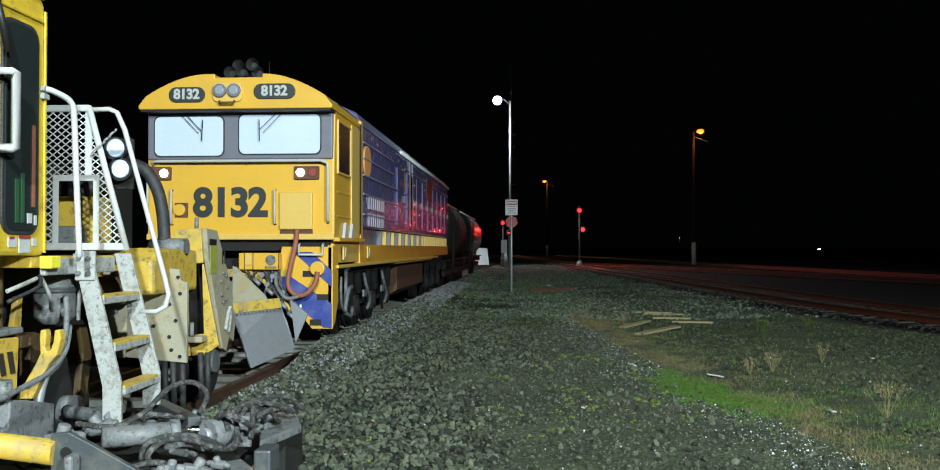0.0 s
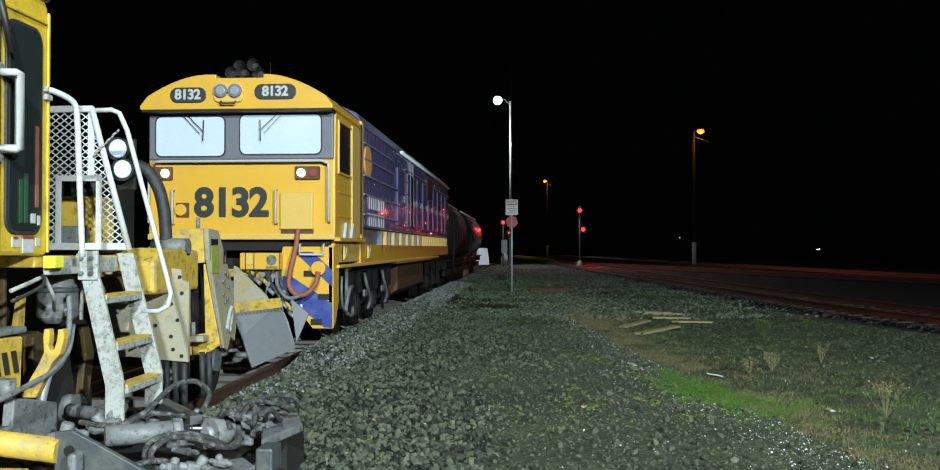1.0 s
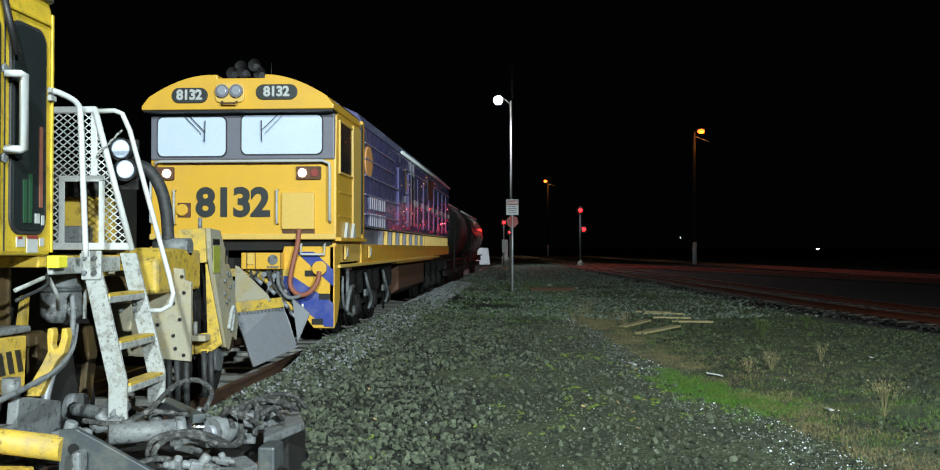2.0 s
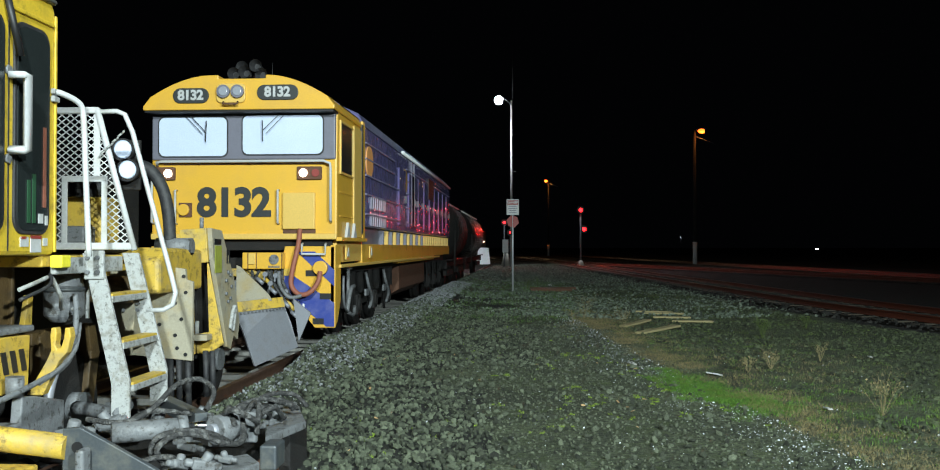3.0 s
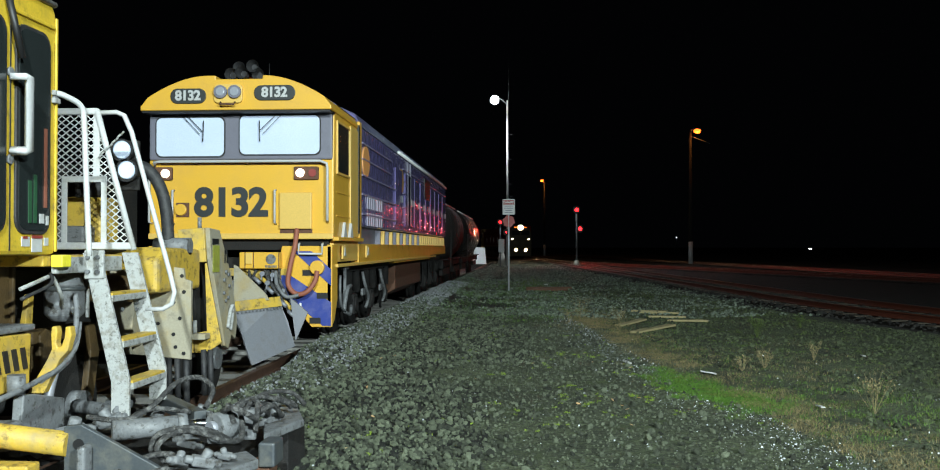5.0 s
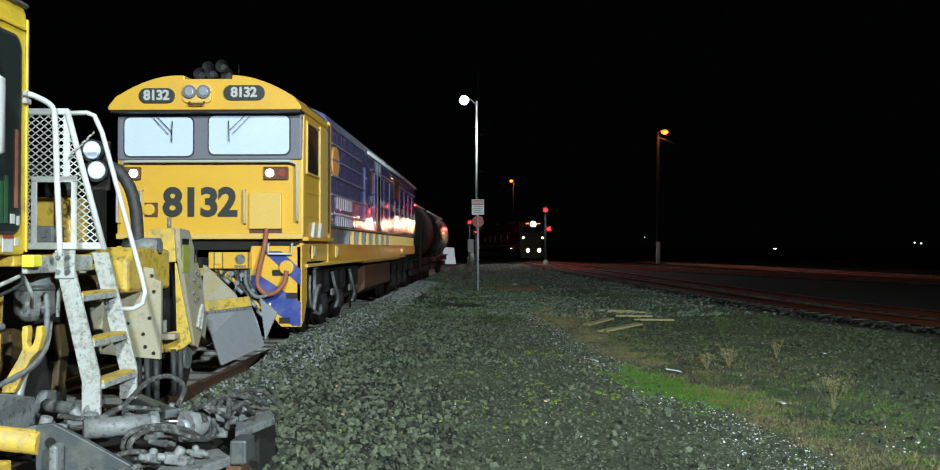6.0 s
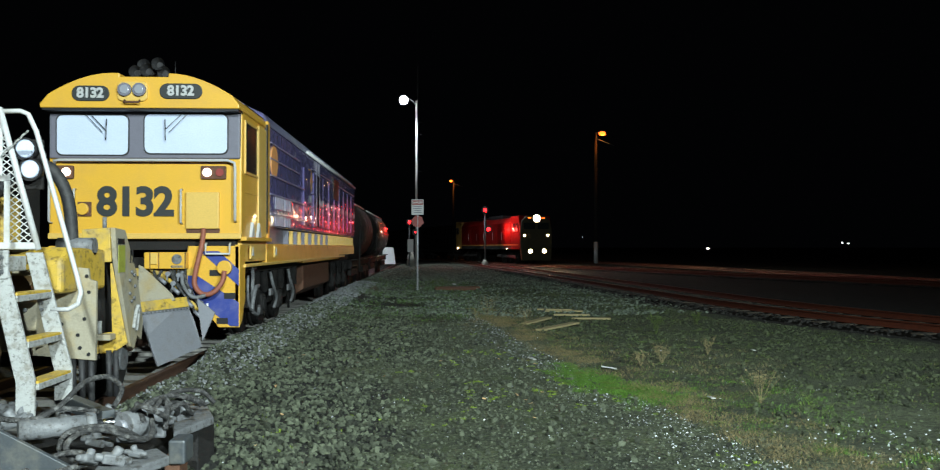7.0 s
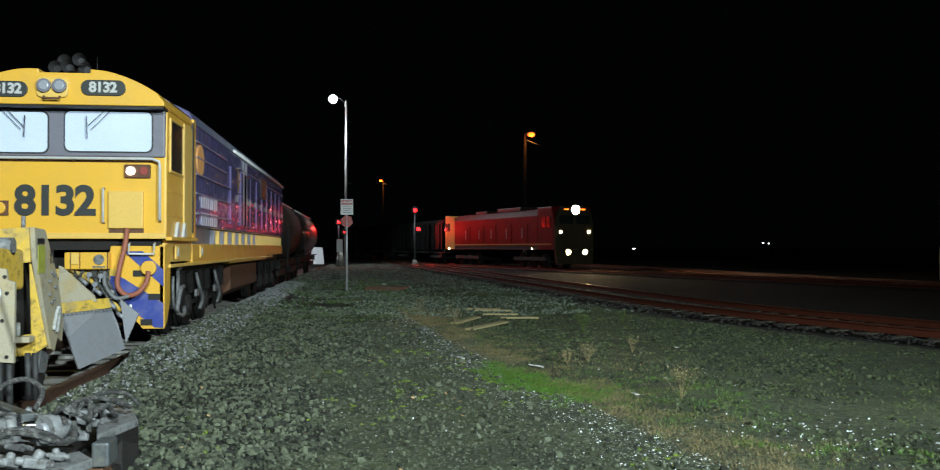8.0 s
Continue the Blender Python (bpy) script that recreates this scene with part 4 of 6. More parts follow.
# ---------------------------------------------------------------- the moving train
def express_locomotive():
    th = thing("moving_locomotive", "red and yellow diesel locomotive running with bright headlights", "locomotive")
    L, W = 20.5, 1.42
    part("hood", prism(bmx(), [(W, 1.5), (W, 3.55), (1.1, 3.95), (0.5, 4.08), (-0.5, 4.08), (-1.1, 3.95), (-W, 3.55), (-W, 1.5)], "y", 2.6, L - 2.2), "red_body", th, "dark red body", 0.04)
    for y0, y1, s in ((0.0, 2.6, 0), (L - 2.2, L, 1)):
        cab = part("cab", prism(bmx(), [(y0, 1.25), (y1, 1.25), (y1, 4.1), (y0 + 0.5 * (1 - s), 4.1 - 0.25 * s), (y0, 2.9 + s)], "x", -W, W), "red_body" if not s else "far_roundel", th, "" if not s else "dull yellow rear cab", 0.06)
        yy = y0 + 0.4 if not s else y0 + 0.9
        for k in (0, 0.75):
            part("cab_window", box(bmx(), (-W - 0.005, yy + 0.5 + k, 3.1), (0.04, 0.55, 0.7)), "tin", cab)
    nose = part("nose", prism(bmx(), [(-W, 1.2), (W, 1.2), (W, 2.8), (1.25, 3.7), (0.8, 4.1), (-0.8, 4.1), (-1.25, 3.7), (-W, 2.8)], "y", -0.05, 0.4), "olive", th, "dark olive nose, painted as if unlit", 0.06)
    for x in (-0.62, 0.62):
        part("windscreen", prism(bmx(), rounded(x - 0.5, 2.95, x + 0.5, 3.5, 0.08), "y", -0.07, 0), "tin", nose)
    part("band", box(bmx(), (-W - 0.01, L / 2, 1.62), (0.04, L - 1, 0.10)), "far_roundel", th)
    for y in (4.5, 7.2, 10, 12.4, 15.2):
        part("side_door", box(bmx(), (-W - 0.01, y, 2.4), (0.04, 0.7, 1.4)), "red_body", th, "", 0.02)
        part("grab_rail", box(bmx(), (-W - 0.04, y + 0.45, 2.4), (0.03, 0.05, 0.7)), "white", th)
    part("sill", box(bmx(), (0, L / 2, 1.4), (2.8, L, 0.3)), "dirty", th)
    part("roof_gear", box(box(bmx(), (0, 8.5, 4.15), (1.8, 4.2, 0.3)), (0, 14, 4.1), (1.6, 2.4, 0.3)), "black", th, "", 0.05)
    part("headlight_can", cyl(bmx(), (0, -0.05, 3.86), (0, -0.22, 3.86), 0.31, seg=20, cap=False), "black", nose)
    # Discs here and below are oversized: the lamps' glare is in their width.
    part("headlight", cyl(bmx(), (0, -0.17, 3.86), (0, -0.18, 3.86), 0.28, seg=20), "headlight", nose, "blazing headlight")
    for x in (-0.62, 0.62):
        part("ditch_can", cyl(bmx(), (x, -0.05, 1.1), (x, -0.36, 1.1), 0.19, seg=16, cap=False), "black", nose)
        part("ditch_light", cyl(bmx(), (x, -0.28, 1.1), (x, -0.29, 1.1), 0.17, seg=16), "ditch", nose, "bright ditch light")
    for x in (-1.04, 1.04):
        part("marker_light", cyl(bmx(), (x, -0.05, 2.42), (x, -0.09, 2.42), 0.09, seg=14), "small_lamp", nose, "warm marker light")
    for x in (-0.55, 0.55):
        part("number_lamp", box(bmx(), (x * 1.1, -0.06, 3.9), (0.3, 0.03, 0.07)), "lens_orange", nose)
    part("pilot", prism(bmx(), [(-1.3, 0.3), (1.3, 0.3), (1.4, 1.3), (-1.4, 1.3)], "y", -0.1, 0.2), "olive", th, "dark olive pilot, painted as if unlit", 0.03)
    part("step_light", cyl(bmx(), (-W - 0.02, L - 1.0, 1.3), (-W - 0.06, L - 1.0, 1.3), 0.09, seg=10), "small_lamp", th)
    part("step_light", cyl(bmx(), (-W - 0.02, 3.4, 1.3), (-W - 0.06, 3.4, 1.3), 0.05, seg=10), "small_lamp", th)
    bogie(th, 4.4, 3, 1.8, False)
    bogie(th, L - 4.4, 3, 1.8, False)
    return th


def box_wagon():
    th = thing("moving_wagon", "dark red enclosed freight wagon behind the moving locomotive", "railway wagon", group="moving wagons")
    b = part("body", prism(bmx(), [(1.35, 1.2), (1.35, 3.5), (0.9, 3.85), (-0.9, 3.85), (-1.35, 3.5), (-1.35, 1.2)], "y", 0, 15), "unlit_wagon", th, "", 0.03)
    for k in range(11):
        part("stiffener", box(bmx(), (-1.38, 0.6 + k * 1.38, 2.35), (0.08, 0.12, 2.2)), "unlit_wagon", b)
    part("frame", box(bmx(), (0, 7.5, 1.05), (2.4, 15.6, 0.3)), "dirty", th)
    bogie(th, 2.2, 2, 1.8, False)
    bogie(th, 12.8, 2, 1.8, False)
    return th


def train_pose(front, length):
    """The pose of a vehicle whose front end is that far along the line (its y) and whose back follows on the same track."""
    back = front + length * 0.965
    a, b = Vector((train_track(front), front, 0.2)), Vector((train_track(back), back, 0.2))
    turn = math.degrees(math.atan2(b.y - a.y, b.x - a.x)) - 90
    return pose(a.x, a.y, a.z, 0, 0, turn)


ground()
track("siding_track", lambda y: SIDING_X, -6, 102, 0.02, 6, "siding track half buried in dark ballast", False, (2, 40))
track("main_track", near_track, 4, 190, 0.2, 3, "main line track with polished rails shining red", sleepers=(14, 120))
track("loop_track", train_track, 8, 230, 0.2, 3, "loop track on which the train runs", sleepers=(30, 130))
track("far_track", far_track, 10, 190, 0.2, 6, "outer track on low ballast", sleepers=(35, 120))
loco = locomotive()
tank_wagon(35.6, 9.2, "dirty", "short black tank wagon with a dirty dull barrel")
tank_wagon(46.6, 14.0, "tank", "long glossy black tank wagon reflecting red light")
yard_pole()
orange_lamp(ORANGE_NEAR, (15.95, 88.4))
orange_lamp(ORANGE_FAR, (4.2, 181.5))
post = thing("utility_pole", "timber pole with a white painted foot, its unlit top added", "pole", pose(28.5, 41.8, -0.1))
# Upper pole is added, painted near-black so it stays lost in the night.
part("pole", cyl(bmx(), (0, 0, 0), (0, 0, 9.0), 0.17, 0.12, seg=14), "dirty", post)
part("white_foot", cyl(bmx(), (0, 0, 0), (0, 0, 1.8), 0.185, 0.18, seg=14), "white", post, "white painted foot")
signal_mast()
dwarf_signal()
warning_sign()
white_panel()
express = express_locomotive()
wagons = [box_wagon()]
for k in range(2):
    wagons.append(copy_thing(wagons[0], Matrix()))


# ---------------------------------------------------------------- the ballast machine
def bolt_row(parent, pts, r=0.014, axis=(1, 0, 0), mat="rodgrey"):
    for p in pts:
        q = Vector(p) + Vector(axis) * 0.02
        part("bolt", cyl(bmx(), p, q, r, seg=6), mat, parent)


def mesh_guard(parent):
    """Expanded metal in a slanted white frame across the platform, with an opening framed low in it."""
    Y = 6.93
    slant = lambda z: -2.98 - (z - 1.62) / 1.03 * 0.29
    part("guard_top_rail", box(bmx(), (-3.5, Y, 2.66), (0.5, 0.04, 0.05)), "white", parent, "", 0.01)
    part("guard_bottom_rail", box(bmx(), (-3.36, Y, 1.63), (0.78, 0.04, 0.055)), "white", parent, "", 0.01)
    part("guard_slant", tube(bmx(), [(-2.97, Y, 1.6), (-3.265, Y, 2.67)], 0.024, 8, False), "white", parent)
    part("guard_post", box(bmx(), (-3.27, Y + 0.01, 2.4), (0.05, 0.02, 0.5)), "white", parent, "", 0.006)
    part("guard_post", box(bmx(), (-3.74, Y, 2.14), (0.03, 0.03, 1.02)), "white", parent, "", 0.006)
    bm = bmx()
    for x in (-3.51, -3.2):
        box(bm, (x, Y - 0.012, 1.88), (0.045, 0.012, 0.5))
    box(bm, (-3.355, Y - 0.012, 2.14), (0.355, 0.012, 0.045))
    part("opening_frame", bm, "white", parent, "white frame round the opening", 0.004)
    bm = bmx()
    w, h = 0.066, 0.052
    x0 = -3.74
    for s in (1, -1):
        for k in range(-34, 56):
            run = last = None
            n = 60
            for i in range(n + 1):
                x = x0 + 0.78 * i / n
                z = 1.64 + k * h + s * (x - x0) / w * h
                ok = 1.65 < z < 2.65 and x < slant(z) and not (-3.5 < x < -3.21 and z < 2.13)
                if ok and run is None:
                    run = (x, z)
                if (not ok or i == n) and run is not None:
                    if last is not None and last[0] - run[0] > 0.008:
                        a, b = Vector((run[0], Y + 0.003 * s, run[1])), Vector((last[0], Y + 0.003 * s, last[1]))
                        d = Vector((-(b - a).z, 0, (b - a).x)).normalized() * 0.0037
                        e = Vector((0, 0.004, 0))
                        v = [bm.verts.new(q) for q in (a + d, b + d, b - d, a - d)]
                        u = [bm.verts.new(q + e) for q in (a + d, b + d, b - d, a - d)]
                        bm.faces.new(u)
                        bm.faces.new(v[::-1])
                        for j in range(4):
                            bm.faces.new((v[j], v[(j + 1) % 4], u[(j + 1) % 4], u[j]))
                    run = None
                last = (x, z)
    ob = part("wire_mesh", bm, "white", parent, "white expanded metal mesh")
    ob["kind"] = "stuff"


def ballast_machine():
    th = thing("ballast_machine", "dusty yellow rail ballast machine with white ladder and guards", "rail vehicle")
    # cab
    cab = part("cab", prism(bmx(), [(2.2, 1.57), (5.915, 1.57), (5.915, 3.14), (5.855, 3.22), (2.2, 3.24)], "x", -5.4, -3.05), "cab_yellow", th, "yellow operator cab", 0.03)
    part("cab_gutter", tube(bmx(), [(-3.04, 2.3, 3.2), (-3.04, 5.875, 3.19), (-3.2, 5.925, 3.19), (-5.2, 5.925, 3.19)], 0.018, 6, False), "worn_white", cab)
    for y0, y1 in ((5.42, 5.82), (4.6, 5.32)):
        part("window_seal", prism(bmx(), rounded(y0, 1.7, y1, 2.98, 0.1), "x", -3.06, -3.035), "rubber", cab, "grey rubber window seal", 0.006)
        part("cab_window", prism(bmx(), rounded(y0 + 0.025, 1.725, y1 - 0.025, 2.955, 0.085), "x", -3.05, -3.03), "tin", cab, "dark side window reflecting the yard")
    for (y, z, c, a) in ((5.74, 2.12, "red_hose", 0.5), (5.62, 1.92, "green", 0.3), (5.56, 1.9, "green", 0.26)):
        part("tool_handle", box(bmx(), (-3.026, y, z), (0.004, 0.035, a), None), c, cab, "coloured tool behind the glass")
    for y, z, w, h in ((5.70, 1.80, 0.05, 0.06), (5.765, 1.79, 0.03, 0.06)):
        part("window_sticker", box(bmx(), (-3.027, y, z), (0.004, w, h)), "white", cab)
    for y, z, w, h, c in ((5.55, 1.655, 0.09, 0.06, "white"), (5.68, 1.64, 0.12, 0.1, "white"), (5.68, 1.685, 0.12, 0.02, "sign_red"), (5.79, 1.655, 0.05, 0.05, "white"), (5.54, 1.68, 0.05, 0.015, "sign_red")):
        part("warning_label", box(bmx(), (-3.048 + (0.003 if c == "sign_red" else 0), y, z), (0.006, w, h)), c, cab)
    part("door_handle", tube(bmx(), [(-3.03, 5.35, 2.63), (-2.94, 5.36, 2.63), (-2.94, 5.39, 2.63), (-2.94, 5.39, 2.19), (-2.94, 5.36, 2.19), (-3.03, 5.35, 2.19)], 0.026, 4, False), "white", cab, "white square grab handle")
    bolt_row(cab, [(-3.05, 5.36, 2.66), (-3.05, 5.36, 2.14), (-3.05, 5.88, 2.58)], 0.03)
    part("cab_step_rail", tube(bmx(), [(-3.04, 5.87, 2.62), (-3.0, 5.92, 2.61), (-2.94, 6.02, 2.56), (-2.93, 6.05, 2.45), (-2.92, 6.06, 2.1), (-2.9, 6.07, 1.56)], 0.02, 8), "white", th, "white bent handrail")
    for z in (2.62, 2.57):
        part("rail_clamp", box(bmx(), (-3.035, 5.88, z), (0.03, 0.07, 0.035)), "worn_white", cab, "", 0.006)
    part("rain_strip", box(bmx(), (-3.042, 5.62, 3.04), (0.02, 0.5, 0.025)), "cab_yellow", cab, "", 0.006)
    part("door_seam", box(bmx(), (-3.0485, 5.375, 2.35), (0.004, 0.012, 1.5)), "rubber", cab, "dark door gap")
    part("corner_rivet_strip", box(bmx(), (-3.044, 5.9, 2.35), (0.014, 0.022, 1.52)), "cab_yellow", cab, "", 0.004)
    part("wiper_arm", tube(bmx(), [(-3.02, 5.3, 3.1), (-2.99, 5.4, 2.75)], 0.022, 6, False), "black", cab)
    # chassis and things behind the guard
    part("platform", box(bmx(), (-4.2, 6.55, 1.53), (2.26, 1.5, 0.07)), "dust_yellow", th, "chequered yellow platform", 0.01)
    part("platform_edge", box(bmx(), (-3.06, 6.4, 1.50), (0.04, 0.98, 0.11)), "worn_white", th, "", 0.01)
    part("main_frame", box(bmx(), (-4.4, 5.0, 1.2), (1.2, 6.4, 0.5)), "dirty", th, "black oily chassis")
    part("engine_block", box(bmx(), (-4.3, 8.1, 1.95), (1.3, 1.0, 0.75)), "dirty", th, "dark engine bay", 0.04)
    part("engine_cover", box(bmx(), (-3.58, 7.5, 1.84), (0.34, 0.3, 0.38)), "dust_yellow", th, "", 0.03)
    part("valve_block", box(bmx(), (-3.62, 7.25, 1.72), (0.3, 0.2, 0.14)), "rodgrey", th, "", 0.02)
    part("engine_pipe", tube(bmx(), [(-3.62, 7.45, 1.95), (-3.52, 7.45, 2.1), (-3.45, 7.6, 2.2)], 0.06), "rubber", th)
    mesh_guard(th)
    # ladder leaning outwards
    for y, xt, xb, zb in ((6.35, -3.03, -2.80, 0.42), (6.95, -3.02, -2.78, 0.46)):
        part("ladder_stringer", prism(bmx(), [(xt - 0.05, 1.58), (xt + 0.075, 1.58), (xb + 0.06, 0.70), (xb + 0.06, zb), (xb - 0.07, zb), (xb - 0.07, 0.68)], "y", y - 0.014, y + 0.014), "worn_white", th, "scuffed white ladder side", 0.004)
    for z, x in ((1.26, -2.95), (0.94, -2.87), (0.65, -2.80)):
        t = part("tread", box(bmx(), (x + 0.02, 6.65, z), (0.12, 0.58, 0.045)), "worn_white", th, "white ladder step", 0.005)
        part("tread_strip", box(bmx(), (x + 0.02, 6.65, z + 0.03), (0.11, 0.57, 0.02)), "dust_yellow", t, "worn yellow anti-slip strip", 0.004)
    part("hinge_plate", box(bmx(), (-2.99, 6.335, 1.5), (0.14, 0.03, 0.2)), "worn_white", th, "", 0.008)
    bolt_row(th, [(-3.03, 6.32, 1.55), (-2.96, 6.32, 1.55), (-3.03, 6.32, 1.45), (-2.96, 6.32, 1.45)], 0.016, (0, -1, 0))
    bolt_row(th, [(-2.94, 6.93, 1.2), (-2.94, 6.93, 1.15)], 0.014, (0, -1, 0))
    part("loop_handrail", tube(bmx(), [(-3.3, 6.95, 2.65), (-3.12, 6.95, 2.655), (-3.06, 6.95, 2.63), (-3.0, 6.95, 2.5), (-2.69, 6.95, 1.4), (-2.66, 6.95, 1.28), (-2.68, 6.95, 1.19), (-2.75, 6.95, 1.15), (-2.88, 6.95, 1.145)], 0.019, 8, False), "white", th, "white looped handrail")
    bm = bmx()
    for k in range(9):
        a = Vector((-3.04 - k * 0.022, 6.9, 2.5 - k * 0.022))
        tube(bm, [a, a + Vector((-0.022, 0.01 * (-1) ** k, -0.022))], 0.008, 5, False)
    part("safety_chain", bm, "worn_white", th, "short safety chain")
    part("yellow_block", box(bmx(), (-3.02, 5.93, 1.53), (0.08, 0.12, 0.08)), "marker_yellow", th, "bright yellow marker block", 0.008)
    # work lamps
    lb = part("lamp_bracket", box(bmx(), (-3.36, 7.66, 2.31), (0.24, 0.04, 0.42), None), "dirty", th, "", 0.01)
    for x, z in ((-3.35, 2.43), (-3.31, 2.26)):
        part("work_lamp", cyl(bmx(), (x, 7.64, z), (x, 7.55, z), 0.085, 0.095, seg=22), "black", lb)
        part("lamp_glass", cyl(bmx(), (x, 7.552, z), (x, 7.54, z), 0.083, 0.06, seg=22), "frost", lb, "pale work lamp glass")
    part("intake_duct", tube(bmx(), [(-3.85, 9.0, 2.44), (-3.72, 9.0, 2.38), (-3.6, 9.0, 2.2), (-3.54, 9.0, 1.95), (-3.52, 9.0, 1.65)], 0.06, 12), "rubber", th, "ribbed dark hose duct")
    part("silencer", cyl(bmx(), (-3.65, 9.0, 1.63), (-3.3, 9.0, 1.63), 0.085, seg=20), "rodgrey", th, "grey cylinder")
    # plough box
    part("plough_drum", prism(bmx(), [(8.2, 1.2), (8.2, 1.5), (8.4, 1.62), (9.3, 1.6), (9.3, 1.2)], "x", -4.6, -3.3), "dust_yellow", th, "dusty yellow housing", 0.04)
    dp = part("dusty_plate", prism(bmx(), [(-3.84, 0.62), (-3.14, 0.56), (-3.135, 1.30), (-3.2, 1.32), (-3.21, 1.42), (-3.84, 1.5)], "y", 8.58, 8.63), "dusty", th, "dust coated side plate with bolt holes", 0.006)
    for x, z in ((-3.5, 1.25), (-3.3, 1.1), (-3.22, 1.35), (-3.24, 0.95), (-3.3, 0.8), (-3.28, 0.68), (-3.2, 0.62), (-3.45, 0.9), (-3.2, 1.2)):
        part("bolt_hole", cyl(bmx(), (x, 8.578, z), (x, 8.57, z), 0.018, seg=8), "black", dp)
    part("plate_strut", box(bmx(), (-3.75, 8.3, 1.0), (0.35, 0.5, 0.6)), "dusty", th, "", 0.03)
    bp = part("wing_plate", prism(bmx(), [(9.3, 1.82), (9.62, 1.80), (10.02, 1.3), (10.22, 0.8), (10.16, 0.6), (10.02, 0.66), (9.92, 0.52), (9.8, 0.56), (9.36, 1.5)], "x", -3.26, -3.21), "dusty", th, "dusty yellow wing plate with bolts", 0.008)
    part("wing_front", prism(bmx(), [(-3.54, 1.8), (-3.26, 1.82), (-3.24, 1.47), (-3.415, 1.46), (-3.37, 0.54), (-3.47, 0.54)], "y", 9.28, 9.32), "dust_yellow", th, "yellow end plate", 0.008)
    part("wing_foot", prism(bmx(), [(-3.268, 1.46), (-3.25, 1.46), (-3.09, 0.64), (-3.25, 0.54), (-3.37, 0.54), (-3.385, 0.74), (-3.245, 0.76)], "y", 9.325, 9.345), "dust_yellow", th, "yellow lower end plate", 0.006)
    # Black panel: the inner shade of the recess is painted on it.
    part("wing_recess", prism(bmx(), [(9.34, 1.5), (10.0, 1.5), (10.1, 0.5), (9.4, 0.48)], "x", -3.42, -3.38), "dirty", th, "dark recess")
    part("wing_lug", box(bmx(), (-3.3, 9.2, 0.72), (0.22, 0.16, 0.06)), "dusty", th, "", 0.01)
    part("lock_pin", cyl(bmx(), (-3.33, 9.22, 0.75), (-3.33, 9.22, 0.88), 0.022, seg=10), "worn_white", th)
    part("lift_eye", tube(bmx(), [(-3.2, 9.86, 0.75), (-3.18, 9.9, 0.95), (-3.17, 9.93, 0.98), (-3.18, 9.96, 0.93), (-3.2, 9.95, 0.72)], 0.022), "worn_white", th)
    part("warning_patch", box(bmx(), (-3.208, 9.5, 1.5), (0.006, 0.2, 0.28)), "patch", th, "faded yellow green warning patch")
    part("warning_bar", box(bmx(), (-3.207, 9.48, 1.68), (0.006, 0.2, 0.06)), "black", th)
    for k in range(7):
        a = math.tau * k / 7
        bolt_row(th, [(-3.21, 9.82 + 0.09 * math.cos(a), 1.2 + 0.16 * math.sin(a))], 0.02)
    for k in range(2):
        part("vent_slot", box(bmx(), (-3.208, 9.78 + k * 0.07, 1.52), (0.006, 0.03, 0.14)), "black", th)
    part("top_pin", cyl(bmx(), (-3.35, 9.4, 1.8), (-3.35, 9.4, 1.93), 0.022, seg=8), "rodgrey", th)
    for x, y in ((-3.36, 8.62), (-3.28, 8.62), (-3.2, 8.64), (-3.18, 9.25), (-3.25, 9.25), (-3.48, 8.7)):
        part("broom_tine", cyl(bmx(), (x, y, 0.58), (x + 0.01, y, 0.12), 0.03, seg=8), "rubber", th, "black rubber broom tine")
    part("yellow_arm", box(bmx(), (-4.0, 11.0, 1.1), (0.1, 1.6, 0.4)), "dust_yellow", th, "", 0.02)
    # steel plough blade in front of the parked locomotive
    bl = bmx()
    vs = [(-3.86, 11.95, 0.86), (-3.38, 12.6, 0.90), (-3.28, 12.7, 0.60), (-3.20, 12.8, 0.23), (-3.57, 12.0, 0.06), (-3.70, 11.97, 0.47)]
    f = [bl.verts.new(p) for p in vs]
    g = [bl.verts.new(Vector(p) + Vector((-0.03, 0.025, 0))) for p in vs]
    bl.faces.new(f)
    bl.faces.new(g[::-1])
    for k in range(6):
        bl.faces.new((f[k], f[(k + 1) % 6], g[(k + 1) % 6], g[k]))
    blade = part("plough_blade", bl, "steel", th, "scoured grey steel blade", 0.006)
    lip = bmx()
    a, b = Vector((-3.875, 11.93, 0.90)), Vector((-3.375, 12.59, 0.94))
    dn = Vector((0.035, 0.0, -0.13))
    q = [a, b, b + dn, a + dn]
    v = [lip.verts.new(p + Vector((0.012, -0.012, 0))) for p in q]
    u = [lip.verts.new(p + Vector((-0.01, 0.01, 0))) for p in q]
    lip.faces.new(v)
    lip.faces.new(u[::-1])
    for k in range(4):
        lip.faces.new((v[k], v[(k + 1) % 4], u[(k + 1) % 4], u[k]))
    part("blade_top_strip", lip, "dust_yellow", blade, "dusty orange yellow top strip")
    for k in range(14):
        p = a + dn * 1.15 + (b - a) * (k + 0.5) / 14 + Vector((0.02, -0.015, 0))
        part("rivet", cyl(bmx(), p, p + Vector((0.012, -0.01, 0)), 0.013, seg=6), "rodgrey", blade)
    part("blade_gusset", prism(bmx(), [(-3.95, 1.38), (-3.9, 1.36), (-3.5, 0.98), (-3.46, 0.9), (-3.95, 0.85)], "y", 12.38, 12.42), "dusty", th, "dusty triangular gusset", 0.006)
    part("blade_gusset", prism(bmx(), [(-3.3, 0.9), (-3.05, 0.7), (-3.22, 0.3)], "y", 12.9, 12.94), "steel", th)
